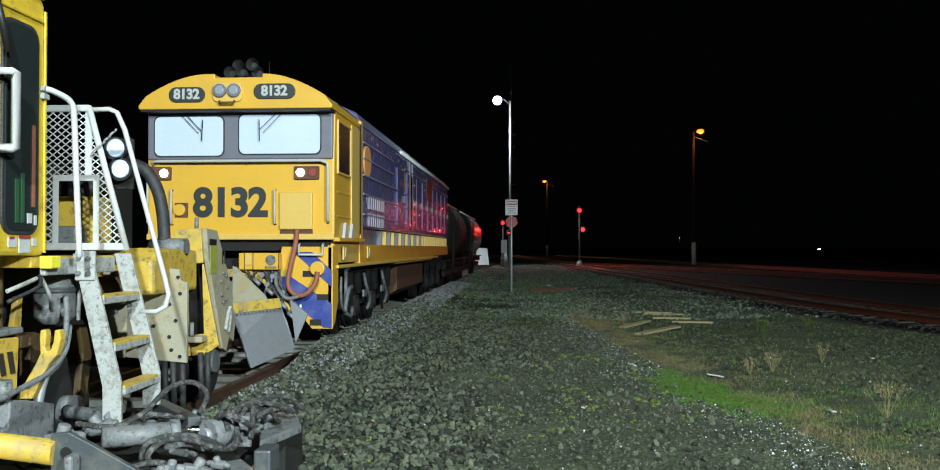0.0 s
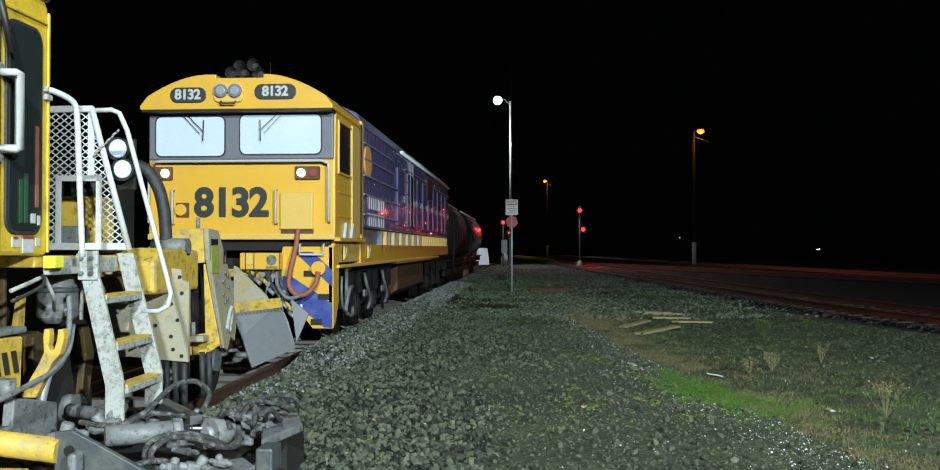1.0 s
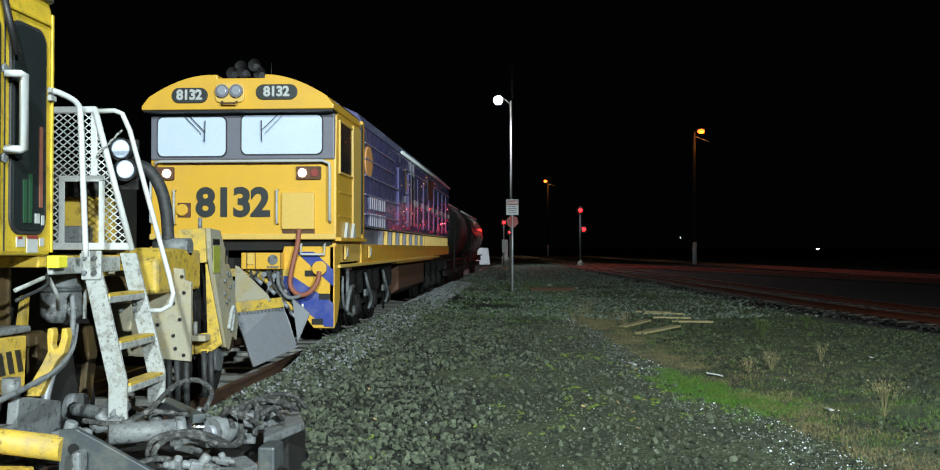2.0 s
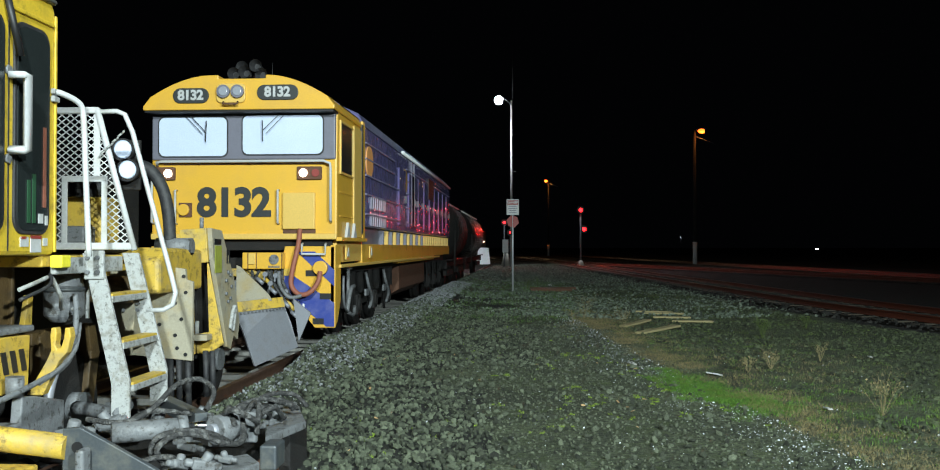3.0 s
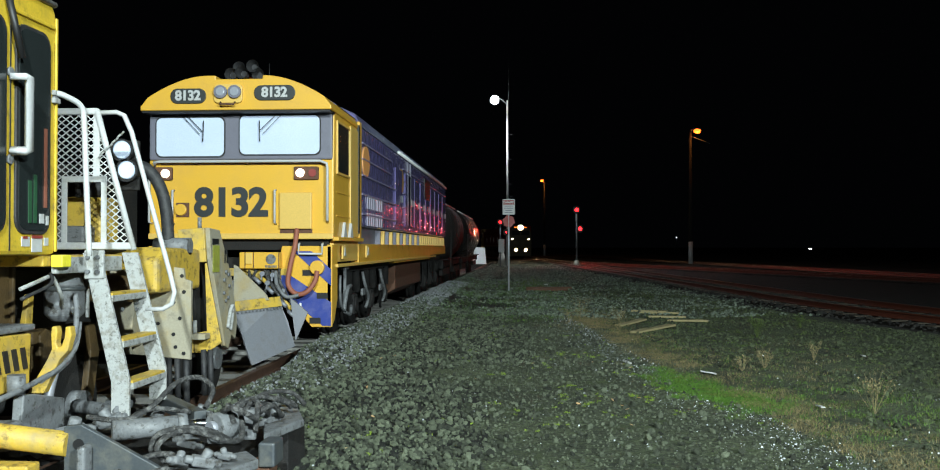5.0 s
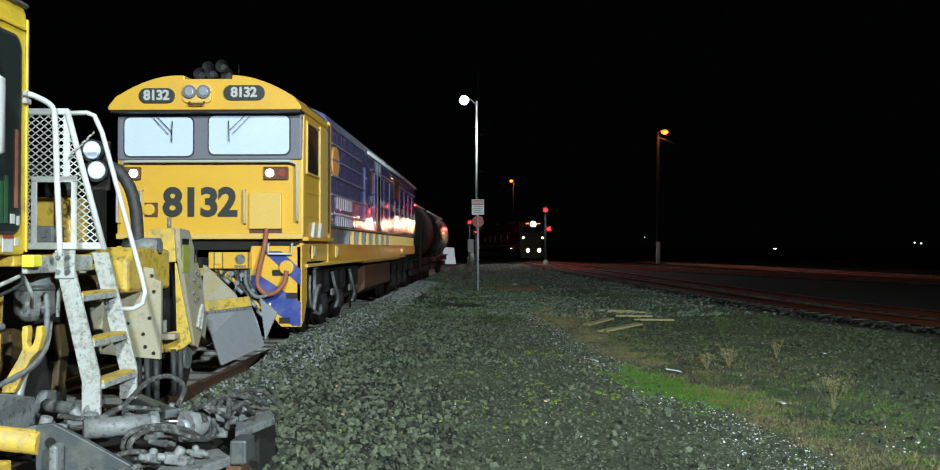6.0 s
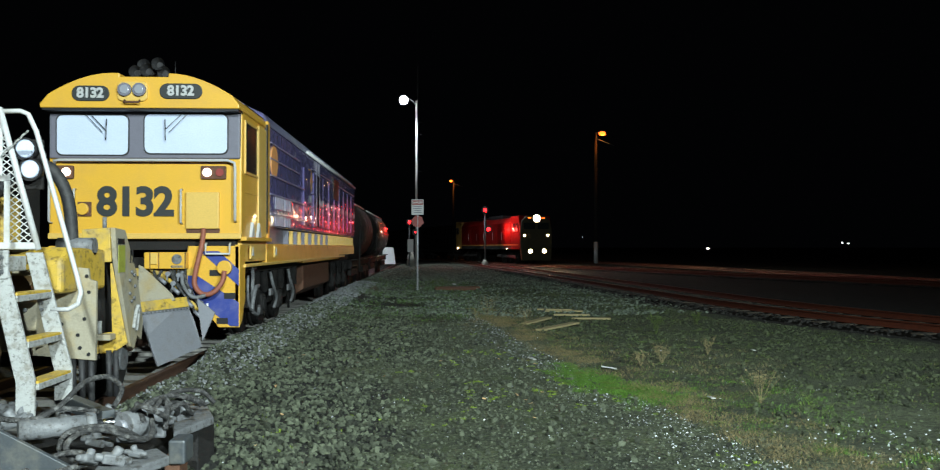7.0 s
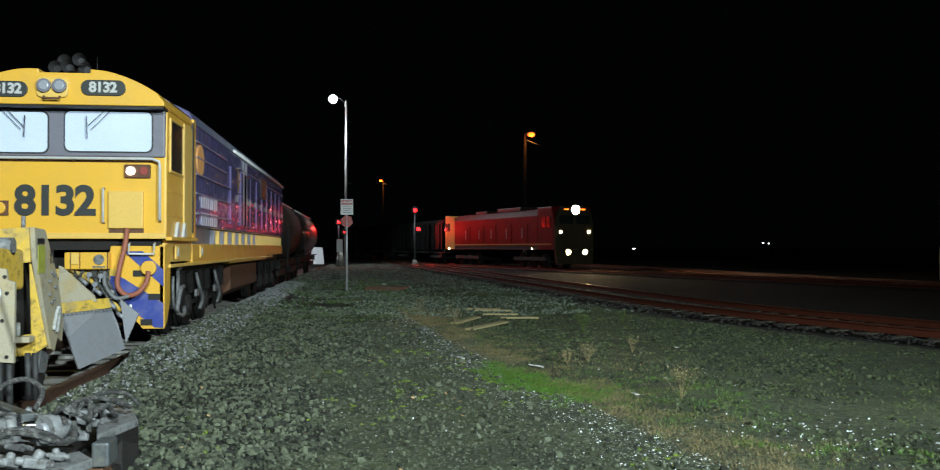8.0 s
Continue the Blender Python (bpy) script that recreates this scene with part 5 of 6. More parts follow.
    # axle, wheel, tank
    for y in (6.86, 3.4, 9.9):
        bm = bmx()
        for s in (-1, 1):
            cyl(bm, (SIDING_X + s * 0.78, y, 0.42), (SIDING_X + s * 0.92, y, 0.42), 0.40, seg=32)
            cyl(bm, (SIDING_X + s * 0.72, y, 0.42), (SIDING_X + s * 0.78, y, 0.42), 0.44, seg=32)
        cyl(bm, (SIDING_X - 0.8, y, 0.42), (SIDING_X + 0.8, y, 0.42), 0.08)
        part("wheelset", bm, "dirty", th, "dark steel wheel")
        part("axle_hub", cyl(bmx(), (SIDING_X + 0.92, y, 0.42), (SIDING_X + 1.02, y, 0.42), 0.12, seg=16), "rodgrey", th)
    part("brake_rim", tube(bmx(), [(-3.37, 6.42, 0.2), (-3.37, 6.42, 0.5), (-3.37, 6.56, 0.78), (-3.37, 6.8, 0.9)], 0.035), "steel", th, "shiny steel guard rim")
    bm = cyl(bmx(), (-3.25, 6.42, 1.15), (-3.25, 6.42, 1.35), 0.135, seg=24)
    cyl(bm, (-3.25, 6.42, 1.35), (-3.25, 6.42, 1.42), 0.135, 0.105, seg=24)
    cyl(bm, (-3.25, 6.42, 1.42), (-3.25, 6.42, 1.455), 0.105, 0.045, seg=24)
    cyl(bm, (-3.25, 6.42, 1.10), (-3.25, 6.42, 1.15), 0.08, 0.135, seg=24)
    pot = part("air_tank", bm, "rodgrey", th, "rounded grey air tank", 0.006)
    part("tank_band", cyl(bmx(), (-3.25, 6.42, 1.315), (-3.25, 6.42, 1.345), 0.142, seg=24), "dark_steel", pot)
    part("tank_bracket", box(bmx(), (-3.16, 6.62, 1.3), (0.05, 0.14, 0.05)), "rodgrey", pot, "", 0.008)
    part("tank_valve", cyl(bmx(), (-3.12, 6.5, 1.12), (-3.12, 6.5, 1.42), 0.016, seg=8), "worn_white", pot)
    # gearbox and hangers in the dark under the cab
    gear = part("gearbox", box(bmx(), (-3.68, 5.5, 1.3), (0.5, 1.3, 0.5)), "grease", th, "oily brown gearbox casing", 0.05)
    for y in (5.0, 5.35, 5.7, 6.05):
        part("casing_rib", box(bmx(), (-3.42, y, 1.28), (0.035, 0.03, 0.42)), "grease", gear, "", 0.008)
    bolt_row(gear, [(-3.43, 5.1 + k * 0.15, z) for k in range(7) for z in (1.1, 1.5)], 0.016, (1, 0, 0), "grease")
    part("yellow_hanger", prism(bmx(), [(6.1, 1.06), (6.2, 1.06), (6.22, 1.3), (6.16, 1.3)], "x", -3.4, -3.36), "dust_yellow", th, "", 0.006)
    part("axle_horn", prism(bmx(), [(6.98, 0.42), (7.1, 0.42), (7.2, 0.8), (7.12, 1.02), (7.0, 1.04), (7.06, 0.82)], "x", -3.46, -3.36), "grease", th, "grimy brown axle guide", 0.01)
    part("axle_horn", prism(bmx(), [(6.42, 0.62), (6.52, 0.6), (6.6, 0.95), (6.5, 1.04), (6.42, 1.0)], "x", -3.5, -3.42), "grease", th, "grimy brown axle guide", 0.01)
    part("spring_pack", box(bmx(), (-3.5, 6.8, 0.98), (0.12, 0.9, 0.09)), "grease", th, "oily leaf spring", 0.01)
    part("brake_lever", tube(bmx(), [(-3.12, 5.62, 1.36), (-3.08, 5.74, 1.40), (-3.07, 5.86, 1.43)], 0.014), "worn_white", th, "bent grey lever")
    part("cross_tube", cyl(bmx(), (-4.6, 7.45, 1.28), (-3.2, 7.45, 1.28), 0.11, seg=20), "grease", th, "brown cross tube")
    part("rear_bracket", prism(bmx(), [(-3.48, 1.42), (-3.30, 1.44), (-3.27, 1.1), (-3.3, 0.72), (-3.5, 0.72)], "y", 7.62, 7.66), "dusty", th, "dusty bracket plate with bolts", 0.006)
    bolt_row(th, [(-3.4, 7.61, 1.3), (-3.36, 7.61, 1.1), (-3.4, 7.61, 0.9)], 0.018, (0, -1, 0))
    part("air_pipe", tube(bmx(), [(-3.1, 5.95, 1.45), (-3.08, 6.05, 1.3), (-3.2, 6.3, 1.2), (-3.1, 6.35, 1.2)], 0.014), "worn_white", th)
    part("air_pipe", tube(bmx(), [(-3.1, 5.6, 1.3), (-3.05, 5.85, 1.38), (-3.1, 5.95, 1.45)], 0.012), "rubber", th)
    # yellow fork and striped box low on the side
    part("fork_arm", prism(bmx(), [(-3.26, 0.66), (-3.15, 0.66), (-3.045, 0.88), (-2.99, 0.94), (-2.965, 1.04), (-2.973, 1.10), (-3.005, 1.10), (-3.012, 1.03), (-3.03, 0.975), (-3.055, 0.96), (-3.068, 0.99), (-3.06, 1.06), (-3.065, 1.10), (-3.098, 1.10), (-3.104, 1.05), (-3.098, 0.95), (-3.13, 0.88)], "y", 5.96, 6.03), "dust_yellow", th, "yellow forked lever arm", 0.008)
    sb = part("striped_box", prism(bmx(), [(4.2, 0.7), (5.88, 0.72), (5.9, 1.06), (4.2, 1.12)], "x", -3.7, -3.2), "dust_yellow", th, "yellow box with black warning stripes", 0.01)
    for k in range(5):
        y = 5.36 + k * 0.1
        part("warning_stripe", prism(bmx(), [(y, 0.98), (y + 0.05, 0.98), (y + 0.09, 0.84), (y + 0.04, 0.84)], "x", -3.2, -3.192), "black", sb)
    part("box_lid", box(bmx(), (-3.4, 5.7, 1.1), (0.4, 0.5, 0.04)), "rodgrey", th, "", 0.01)
    part("axle_guard", prism(bmx(), [(5.5, 0.35), (6.05, 0.3), (6.05, 0.62), (5.7, 0.7), (5.55, 0.72)], "x", -3.12, -3.05), "rodgrey", th, "", 0.01)
    part("swivel_pin", cyl(bmx(), (-3.1, 5.55, 0.72), (-3.1, 5.55, 0.84), 0.055, seg=12), "rodgrey", th)
    part("loose_cable", tube(bmx(), [(-3.0, 4.9, 0.72), (-2.95, 5.3, 0.78), (-2.95, 5.6, 0.82), (-2.97, 5.85, 0.85), (-3.0, 6.05, 0.93), (-3.05, 6.2, 1.15), (-3.1, 6.28, 1.3)], 0.018, 8), "rodgrey", th, "grey hydraulic cable")
    part("loose_cable", tube(bmx(), [(-2.95, 5.55, 0.80), (-2.95, 5.8, 0.86), (-2.98, 6.05, 0.95), (-3.05, 6.25, 1.1)], 0.015, 8), "rodgrey", th, "grey hydraulic cable")
    # folded side wing with rams and hoses
    part("wing_beam", box(bmx(), (-2.53, 6.76, 0.42), (0.09, 0.86, 0.11), None), "dark_steel", th, "dark steel beam", 0.008).matrix_local = Matrix.Translation((-2.53, 6.76, 0)) @ pose(0, 0, 0, 0, 0, 38) @ Matrix.Translation((2.53, -6.76, 0))
    ram = part("hydraulic_ram", cyl(bmx(), (-2.56, 5.68, 0.48), (-2.17, 5.9, 0.48), 0.065, seg=20), "rodgrey", th, "dusty hydraulic ram")
    part("ram_collar", cyl(bmx(), (-2.22, 5.87, 0.48), (-2.17, 5.9, 0.48), 0.078, seg=20), "rodgrey", ram)
    part("ram_rod", cyl(bmx(), (-2.18, 5.9, 0.48), (-1.98, 6.0, 0.48), 0.03, seg=14), "chrome", ram, "polished ram rod")
    part("ram_eye", cyl(bmx(), (-1.99, 5.9, 0.46), (-1.92, 6.02, 0.46), 0.095, seg=20), "rodgrey", th, "", 0.008)
    part("ram_pin", cyl(bmx(), (-2.01, 5.87, 0.46), (-1.98, 5.92, 0.46), 0.045, seg=16), "steel", th)
    for dx in (-0.02, 0.12):
        part("clevis_cheek", box(bmx(), (-1.95 + dx * 0.6, 6.0 + dx, 0.44), (0.2, 0.03, 0.2)), "rodgrey", th, "", 0.02)
    part("wing_slab", prism(bmx(), [(-1.62, 6.78), (-1.83, 7.4), (-1.98, 7.35), (-1.9, 6.7), (-1.75, 6.2)], "z", 0.30, 0.36), "rodgrey", th, "dusty steel wing slab", 0.01)
    part("wing_slab", prism(bmx(), [(-1.58, 5.5), (-1.72, 5.72), (-1.95, 5.45), (-1.9, 5.1), (-1.75, 5.0)], "z", 0.30, 0.36), "rodgrey", th, "dusty steel wing slab", 0.01)
    part("wing_block", box(bmx(), (-1.66, 6.05, 0.28), (0.11, 0.22, 0.16)), "dark_steel", th, "", 0.015)
    part("wing_leg", box(bmx(), (-1.7, 6.08, 0.1), (0.1, 0.2, 0.3)), "rust", th, "", 0.01)
    part("wing_leg", box(bmx(), (-1.75, 6.9, 0.13), (0.1, 0.5, 0.34)), "dirty", th, "", 0.01)
    part("wing_base", prism(bmx(), [(-1.8, 5.0), (-1.85, 7.2), (-2.9, 6.9), (-3.0, 5.0)], "z", 0.1, 0.26), "dirty", th, "dark folded wing frame", 0.01)
    part("triangle_plate", prism(bmx(), [(-2.62, 0.60), (-2.52, 0.61), (-2.38, 0.54), (-1.78, 0.22), (-1.78, 0.02), (-2.62, 0.02)], "y", 5.2, 5.24), "dark_steel", th, "grey triangular steel plate with a hole", 0.006)
    part("plate_hole", cyl(bmx(), (-2.53, 5.195, 0.5), (-2.53, 5.19, 0.5), 0.032, seg=12), "black", th)
    part("plate_clamp", box(bmx(), (-2.46, 5.12, 0.4), (0.05, 0.1, 0.22), None), "rodgrey", th, "", 0.015)
    part("plate_clamp", box(bmx(), (-2.5, 5.08, 0.3), (0.2, 0.12, 0.07), None), "rodgrey", th, "", 0.015)
    part("yellow_boom", cyl(bmx(), (-3.5, 5.2, 0.595), (-2.6, 5.22, 0.495), 0.07, seg=24), "dust_yellow", th, "yellow painted boom tube")
    part("lower_boom", box(bmx(), (-3.2, 5.12, 0.33), (0.9, 0.14, 0.15)), "dust_yellow", th, "", 0.012)
    part("boom_cap", box(bmx(), (-3.1, 5.4, 0.5), (0.18, 0.16, 0.16)), "rodgrey", th, "", 0.02)
    part("boom_spring", cyl(bmx(), (-3.05, 5.42, 0.52), (-2.85, 5.4, 0.42), 0.06, seg=14), "rodgrey", th)
    hoses = (
        [(-2.75, 5.75, 0.55), (-2.5, 5.72, 0.54), (-2.38, 5.85, 0.6), (-2.3, 6.05, 0.72), (-2.2, 6.2, 0.74), (-2.1, 6.2, 0.66), (-2.12, 6.1, 0.55)],
        [(-2.15, 5.5, 0.36), (-2.2, 5.42, 0.42), (-2.15, 5.4, 0.52), (-2.02, 5.5, 0.54), (-1.9, 5.6, 0.5), (-1.85, 5.75, 0.42)],
        [(-2.1, 5.38, 0.36), (-2.14, 5.36, 0.46), (-2.05, 5.42, 0.53), (-1.95, 5.55, 0.5), (-1.82, 5.62, 0.44), (-1.78, 5.8, 0.42), (-1.84, 6.0, 0.5), (-1.9, 6.1, 0.58)],
        [(-2.3, 5.1, 0.3), (-2.05, 5.2, 0.36), (-1.9, 5.35, 0.38), (-1.8, 5.45, 0.37)],
        [(-1.98, 6.4, 0.45), (-1.9, 6.55, 0.55), (-1.8, 6.75, 0.5), (-1.72, 6.95, 0.42)],
        [(-2.1, 6.8, 0.4), (-1.95, 6.9, 0.52), (-1.8, 7.1, 0.5), (-1.7, 7.15, 0.4)],
        [(-1.9, 6.15, 0.4), (-1.85, 6.2, 0.56), (-1.78, 6.15, 0.58), (-1.75, 6.0, 0.42)],
        [(-2.0, 6.1, 0.5), (-1.88, 6.3, 0.56), (-1.8, 6.45, 0.47), (-1.85, 6.6, 0.4)],
        [(-1.95, 5.95, 0.55), (-1.85, 5.85, 0.6), (-1.75, 5.95, 0.52), (-1.8, 6.15, 0.45), (-1.92, 6.2, 0.5), (-1.95, 6.05, 0.58), (-1.86, 5.9, 0.5)],
        [(-2.35, 5.15, 0.32), (-2.2, 5.3, 0.4), (-2.05, 5.33, 0.42), (-1.95, 5.25, 0.38), (-1.85, 5.3, 0.38)],
        [(-2.05, 6.55, 0.4), (-1.98, 6.62, 0.5), (-1.9, 6.7, 0.48), (-1.82, 6.85, 0.5), (-1.74, 6.9, 0.42)],
        [(-2.3, 6.9, 0.36), (-2.1, 7.0, 0.46), (-1.95, 7.1, 0.46), (-1.8, 7.2, 0.4)],
        [(-1.88, 6.4, 0.42), (-1.8, 6.35, 0.5), (-1.74, 6.4, 0.52), (-1.72, 6.55, 0.42)],
        [(-2.75, 6.2, 0.4), (-2.6, 6.3, 0.5), (-2.4, 6.4, 0.48), (-2.2, 6.6, 0.4)],
    )
    for h in hoses:
        ob = part("hydraulic_hose", tube(bmx(), h, 0.018, 8), "hose", th, "dusty braided hydraulic hose")
    for x, y, z, s in ((-1.95, 7.05, 0.4, 0.1), (-2.02, 6.75, 0.42, 0.14), (-1.8, 6.6, 0.4, 0.1), (-2.15, 7.0, 0.36, 0.12), (-1.9, 6.35, 0.4, 0.12), (-1.83, 5.25, 0.4, 0.12), (-1.75, 5.4, 0.4, 0.08), (-1.95, 5.2, 0.41, 0.1), (-2.1, 5.75, 0.4, 0.12), (-2.35, 6.6, 0.42, 0.12), (-2.6, 6.45, 0.38, 0.16), (-2.72, 6.0, 0.48, 0.14), (-2.85, 5.75, 0.45, 0.16)):
        bm = box(bmx(), (0, 0, 0), (s * 1.1, s * 0.6, s * 0.5))
        cyl(bm, (0, 0, 0), (s * 0.2, 0, s * 0.6), s * 0.25, seg=10)
        cyl(bm, (-s * 0.9, 0, 0), (s * 0.9, 0, 0), s * 0.2, seg=10)
        part("fitting", bm, "rodgrey", th, "dusty steel fitting", 0.012).matrix_local = pose(x, y, z, random.uniform(-20, 20), random.uniform(-20, 20), random.uniform(0, 180))
    for k in range(5):
        p = Vector((-2.98, 6.45 + k * 0.05, 0.48 + 0.02 * (k % 2)))
        part("hub_nut", cyl(bmx(), p, p + Vector((0.12, 0, 0)), 0.03, seg=6), "rodgrey", th)
    part("hub_arm", tube(bmx(), [(-3.3, 6.7, 0.45), (-3.0, 6.5, 0.46), (-2.8, 6.35, 0.48)], 0.05), "rodgrey", th)
    return th


# ---------------------------------------------------------------- loose things on the ground
def planks():
    for (x0, y0), (x1, y1), w in (((2.80, 24.1), (3.7, 23.9), 0.2), ((2.95, 23.6), (3.9, 23.4), 0.16), ((3.0, 22.3), (3.85, 22.1), 0.17), ((3.3, 21.3), (4.15, 21.0), 0.17), ((2.15, 18.0), (3.1, 19.5), 0.19), ((2.0, 19.6), (2.7, 21.0), 0.17)):
        L = math.hypot(x1 - x0, y1 - y0)
        xm, ym = (x0 + x1) / 2, (y0 + y1) / 2
        bm = box(bmx(), (0, 0, 0), (L, w, 0.042))
        bmesh.ops.subdivide_edges(bm, edges=bm.edges, cuts=3)
        for v in bm.verts:
            v.co += Vector((0, 0.5, 0.5)) * 0.016 * wave(v.co.x * 3 + xm, v.co.y, 0.3, 2.0)
        ob = part("timber_plank", bm, "timber", None, "", 0.008)
        ob.matrix_world = pose(xm, ym, max(ground_height(x0, y0), ground_height(x1, y1), ground_height(xm, ym)) + 0.03, 0, random.uniform(-1, 1), math.degrees(math.atan2(y1 - y0, x1 - x0)))
        tagged(ob, "pale weathered timber plank lying on gravel", "plank", "loose planks")
    for x, y, L, a in ((0.9, 35.5, 1.6, 8), (0.7, 36.6, 1.2, -5), (1.3, 37.2, 1.3, 15)):
        ob = part("old_sleeper", box(bmx(), (0, 0, 0), (L, 0.22, 0.12)), "rust", None, "", 0.015)
        ob.matrix_world = pose(x, y, ground_height(x, y) + 0.05, 0, 0, a)
        tagged(ob, "dark discarded timber sleeper piece lying in weeds", "sleeper", "old sleepers")
    for x, y, s, a in ((1.45, 13.1, 0.07, 20), (2.38, 12.1, 0.09, 70), (3.0, 9.6, 0.05, 10), (1.0, 41, 0.18, 0), (5.2, 14.5, 0.05, 0)):
        bm = box(bmx(), (0, 0, 0), (s, s * 2.2, 0.012))
        bmesh.ops.subdivide_edges(bm, edges=bm.edges, cuts=2)
        for v in bm.verts:
            v.co.z += 0.25 * s * wave(v.co.x * 9, v.co.y * 9, 1.0, s * 30)
        ob = part("litter_scrap", bm, "white")
        ob.matrix_world = pose(x, y, ground_height(x, y) + 0.025, 4, 6, a)
        tagged(ob, "crumpled white scrap of litter on the gravel", "litter", "litter")


def icosahedron():
    p = (1 + 5 ** 0.5) / 2
    v = np.array([(-1, p, 0), (1, p, 0), (-1, -p, 0), (1, -p, 0), (0, -1, p), (0, 1, p), (0, -1, -p), (0, 1, -p), (p, 0, -1), (p, 0, 1), (-p, 0, -1), (-p, 0, 1)], float)
    f = np.array([(0, 11, 5), (0, 5, 1), (0, 1, 7), (0, 7, 10), (0, 10, 11), (1, 5, 9), (5, 11, 4), (11, 10, 2), (10, 7, 6), (7, 1, 8), (3, 9, 4), (3, 4, 2), (3, 2, 6), (3, 6, 8), (3, 8, 9), (4, 9, 5), (2, 4, 11), (6, 2, 10), (8, 6, 7), (9, 8, 1)])
    return v / np.linalg.norm(v[0]), f


def pebbles(name, label, spots, sizes, mat, sink=0.25, flat=0.95, category="gravel", lift=None):
    rng = np.random.default_rng(len(spots))
    v0, f0 = icosahedron()
    n = len(spots)
    jitter = 1 + rng.uniform(-0.42, 0.3, (n, 12, 1))
    stretch = rng.uniform(0.55, 1.35, (n, 1, 3)) * np.array([1, 1, flat])
    v = v0[None] * jitter * stretch * np.array(sizes)[:, None, None]
    for i, j, most in ((0, 1, 6.28), (1, 2, 0.7), (0, 1, 6.28)):
        a = rng.uniform(-most, most, n)
        c, s = np.cos(a)[:, None], np.sin(a)[:, None]
        v[..., i], v[..., j] = v[..., i] * c - v[..., j] * s, v[..., i] * s + v[..., j] * c
    base = np.array([(x, y, lift(x, y) if lift else ground_height(x, y)) for x, y in spots])
    base[:, 2] += np.array(sizes) * (0.6 - sink)
    v += base[:, None]
    f = (f0[None] + (np.arange(n) * 12)[:, None, None]).reshape(-1, 3)
    me = bpy.data.meshes.new(name)
    me.from_pydata(v.reshape(-1, 3).tolist(), [], f.tolist())
    me.materials.append(M[mat])
    return tagged(new(name, me), label, category, kind="stuff")


def blades(name, label, spots, mat, tall, lean=0.6, width=0.006):
    """Tufts: (x, y, radius, count, height factor)."""
    vs, fs = [], []
    rnd = random.Random(len(spots))
    for x, y, r, count, k in spots:
        for _ in range(count):
            a, d = rnd.uniform(0, 6.28), r * rnd.random() ** 0.6
            px, py = x + d * math.cos(a), y + d * math.sin(a)
            z = ground_height(px, py) - 0.005
            h = tall * k * rnd.uniform(0.5, 1.2)
            b = rnd.uniform(0, 6.28)
            lx, ly = math.cos(b) * h * lean * rnd.random(), math.sin(b) * h * lean * rnd.random()
            w = width * rnd.uniform(0.6, 1.4)
            wx, wy = -math.sin(b) * w, math.cos(b) * w
            i = len(vs)
            vs += [(px - wx, py - wy, z), (px + wx, py + wy, z), (px + lx * 0.4 + wx * 0.8, py + ly * 0.4 + wy * 0.8, z + h * 0.6), (px + lx * 0.4 - wx * 0.8, py + ly * 0.4 - wy * 0.8, z + h * 0.6), (px + lx, py + ly, z + h)]
            fs += [(i, i + 1, i + 2, i + 3), (i + 3, i + 2, i + 4)]
    me = bpy.data.meshes.new(name)
    me.from_pydata(vs, [], fs)
    me.materials.append(M[mat])
    return tagged(new(name, me), label, "grass", kind="stuff")


def path_edge(y):
    """Where the gravel path gives way to weeds."""
    return 2.75 - 0.16 * (y - 6) + 0.0032 * (y - 6) ** 2 if y < 24 else 0.9 - 0.03 * (y - 24)


def bed_height(x, y):
    """Top of the main line's ballast bed."""
    return 0.015 - 0.15 * max(0.0, abs(x - near_track(y)) - 1.6)


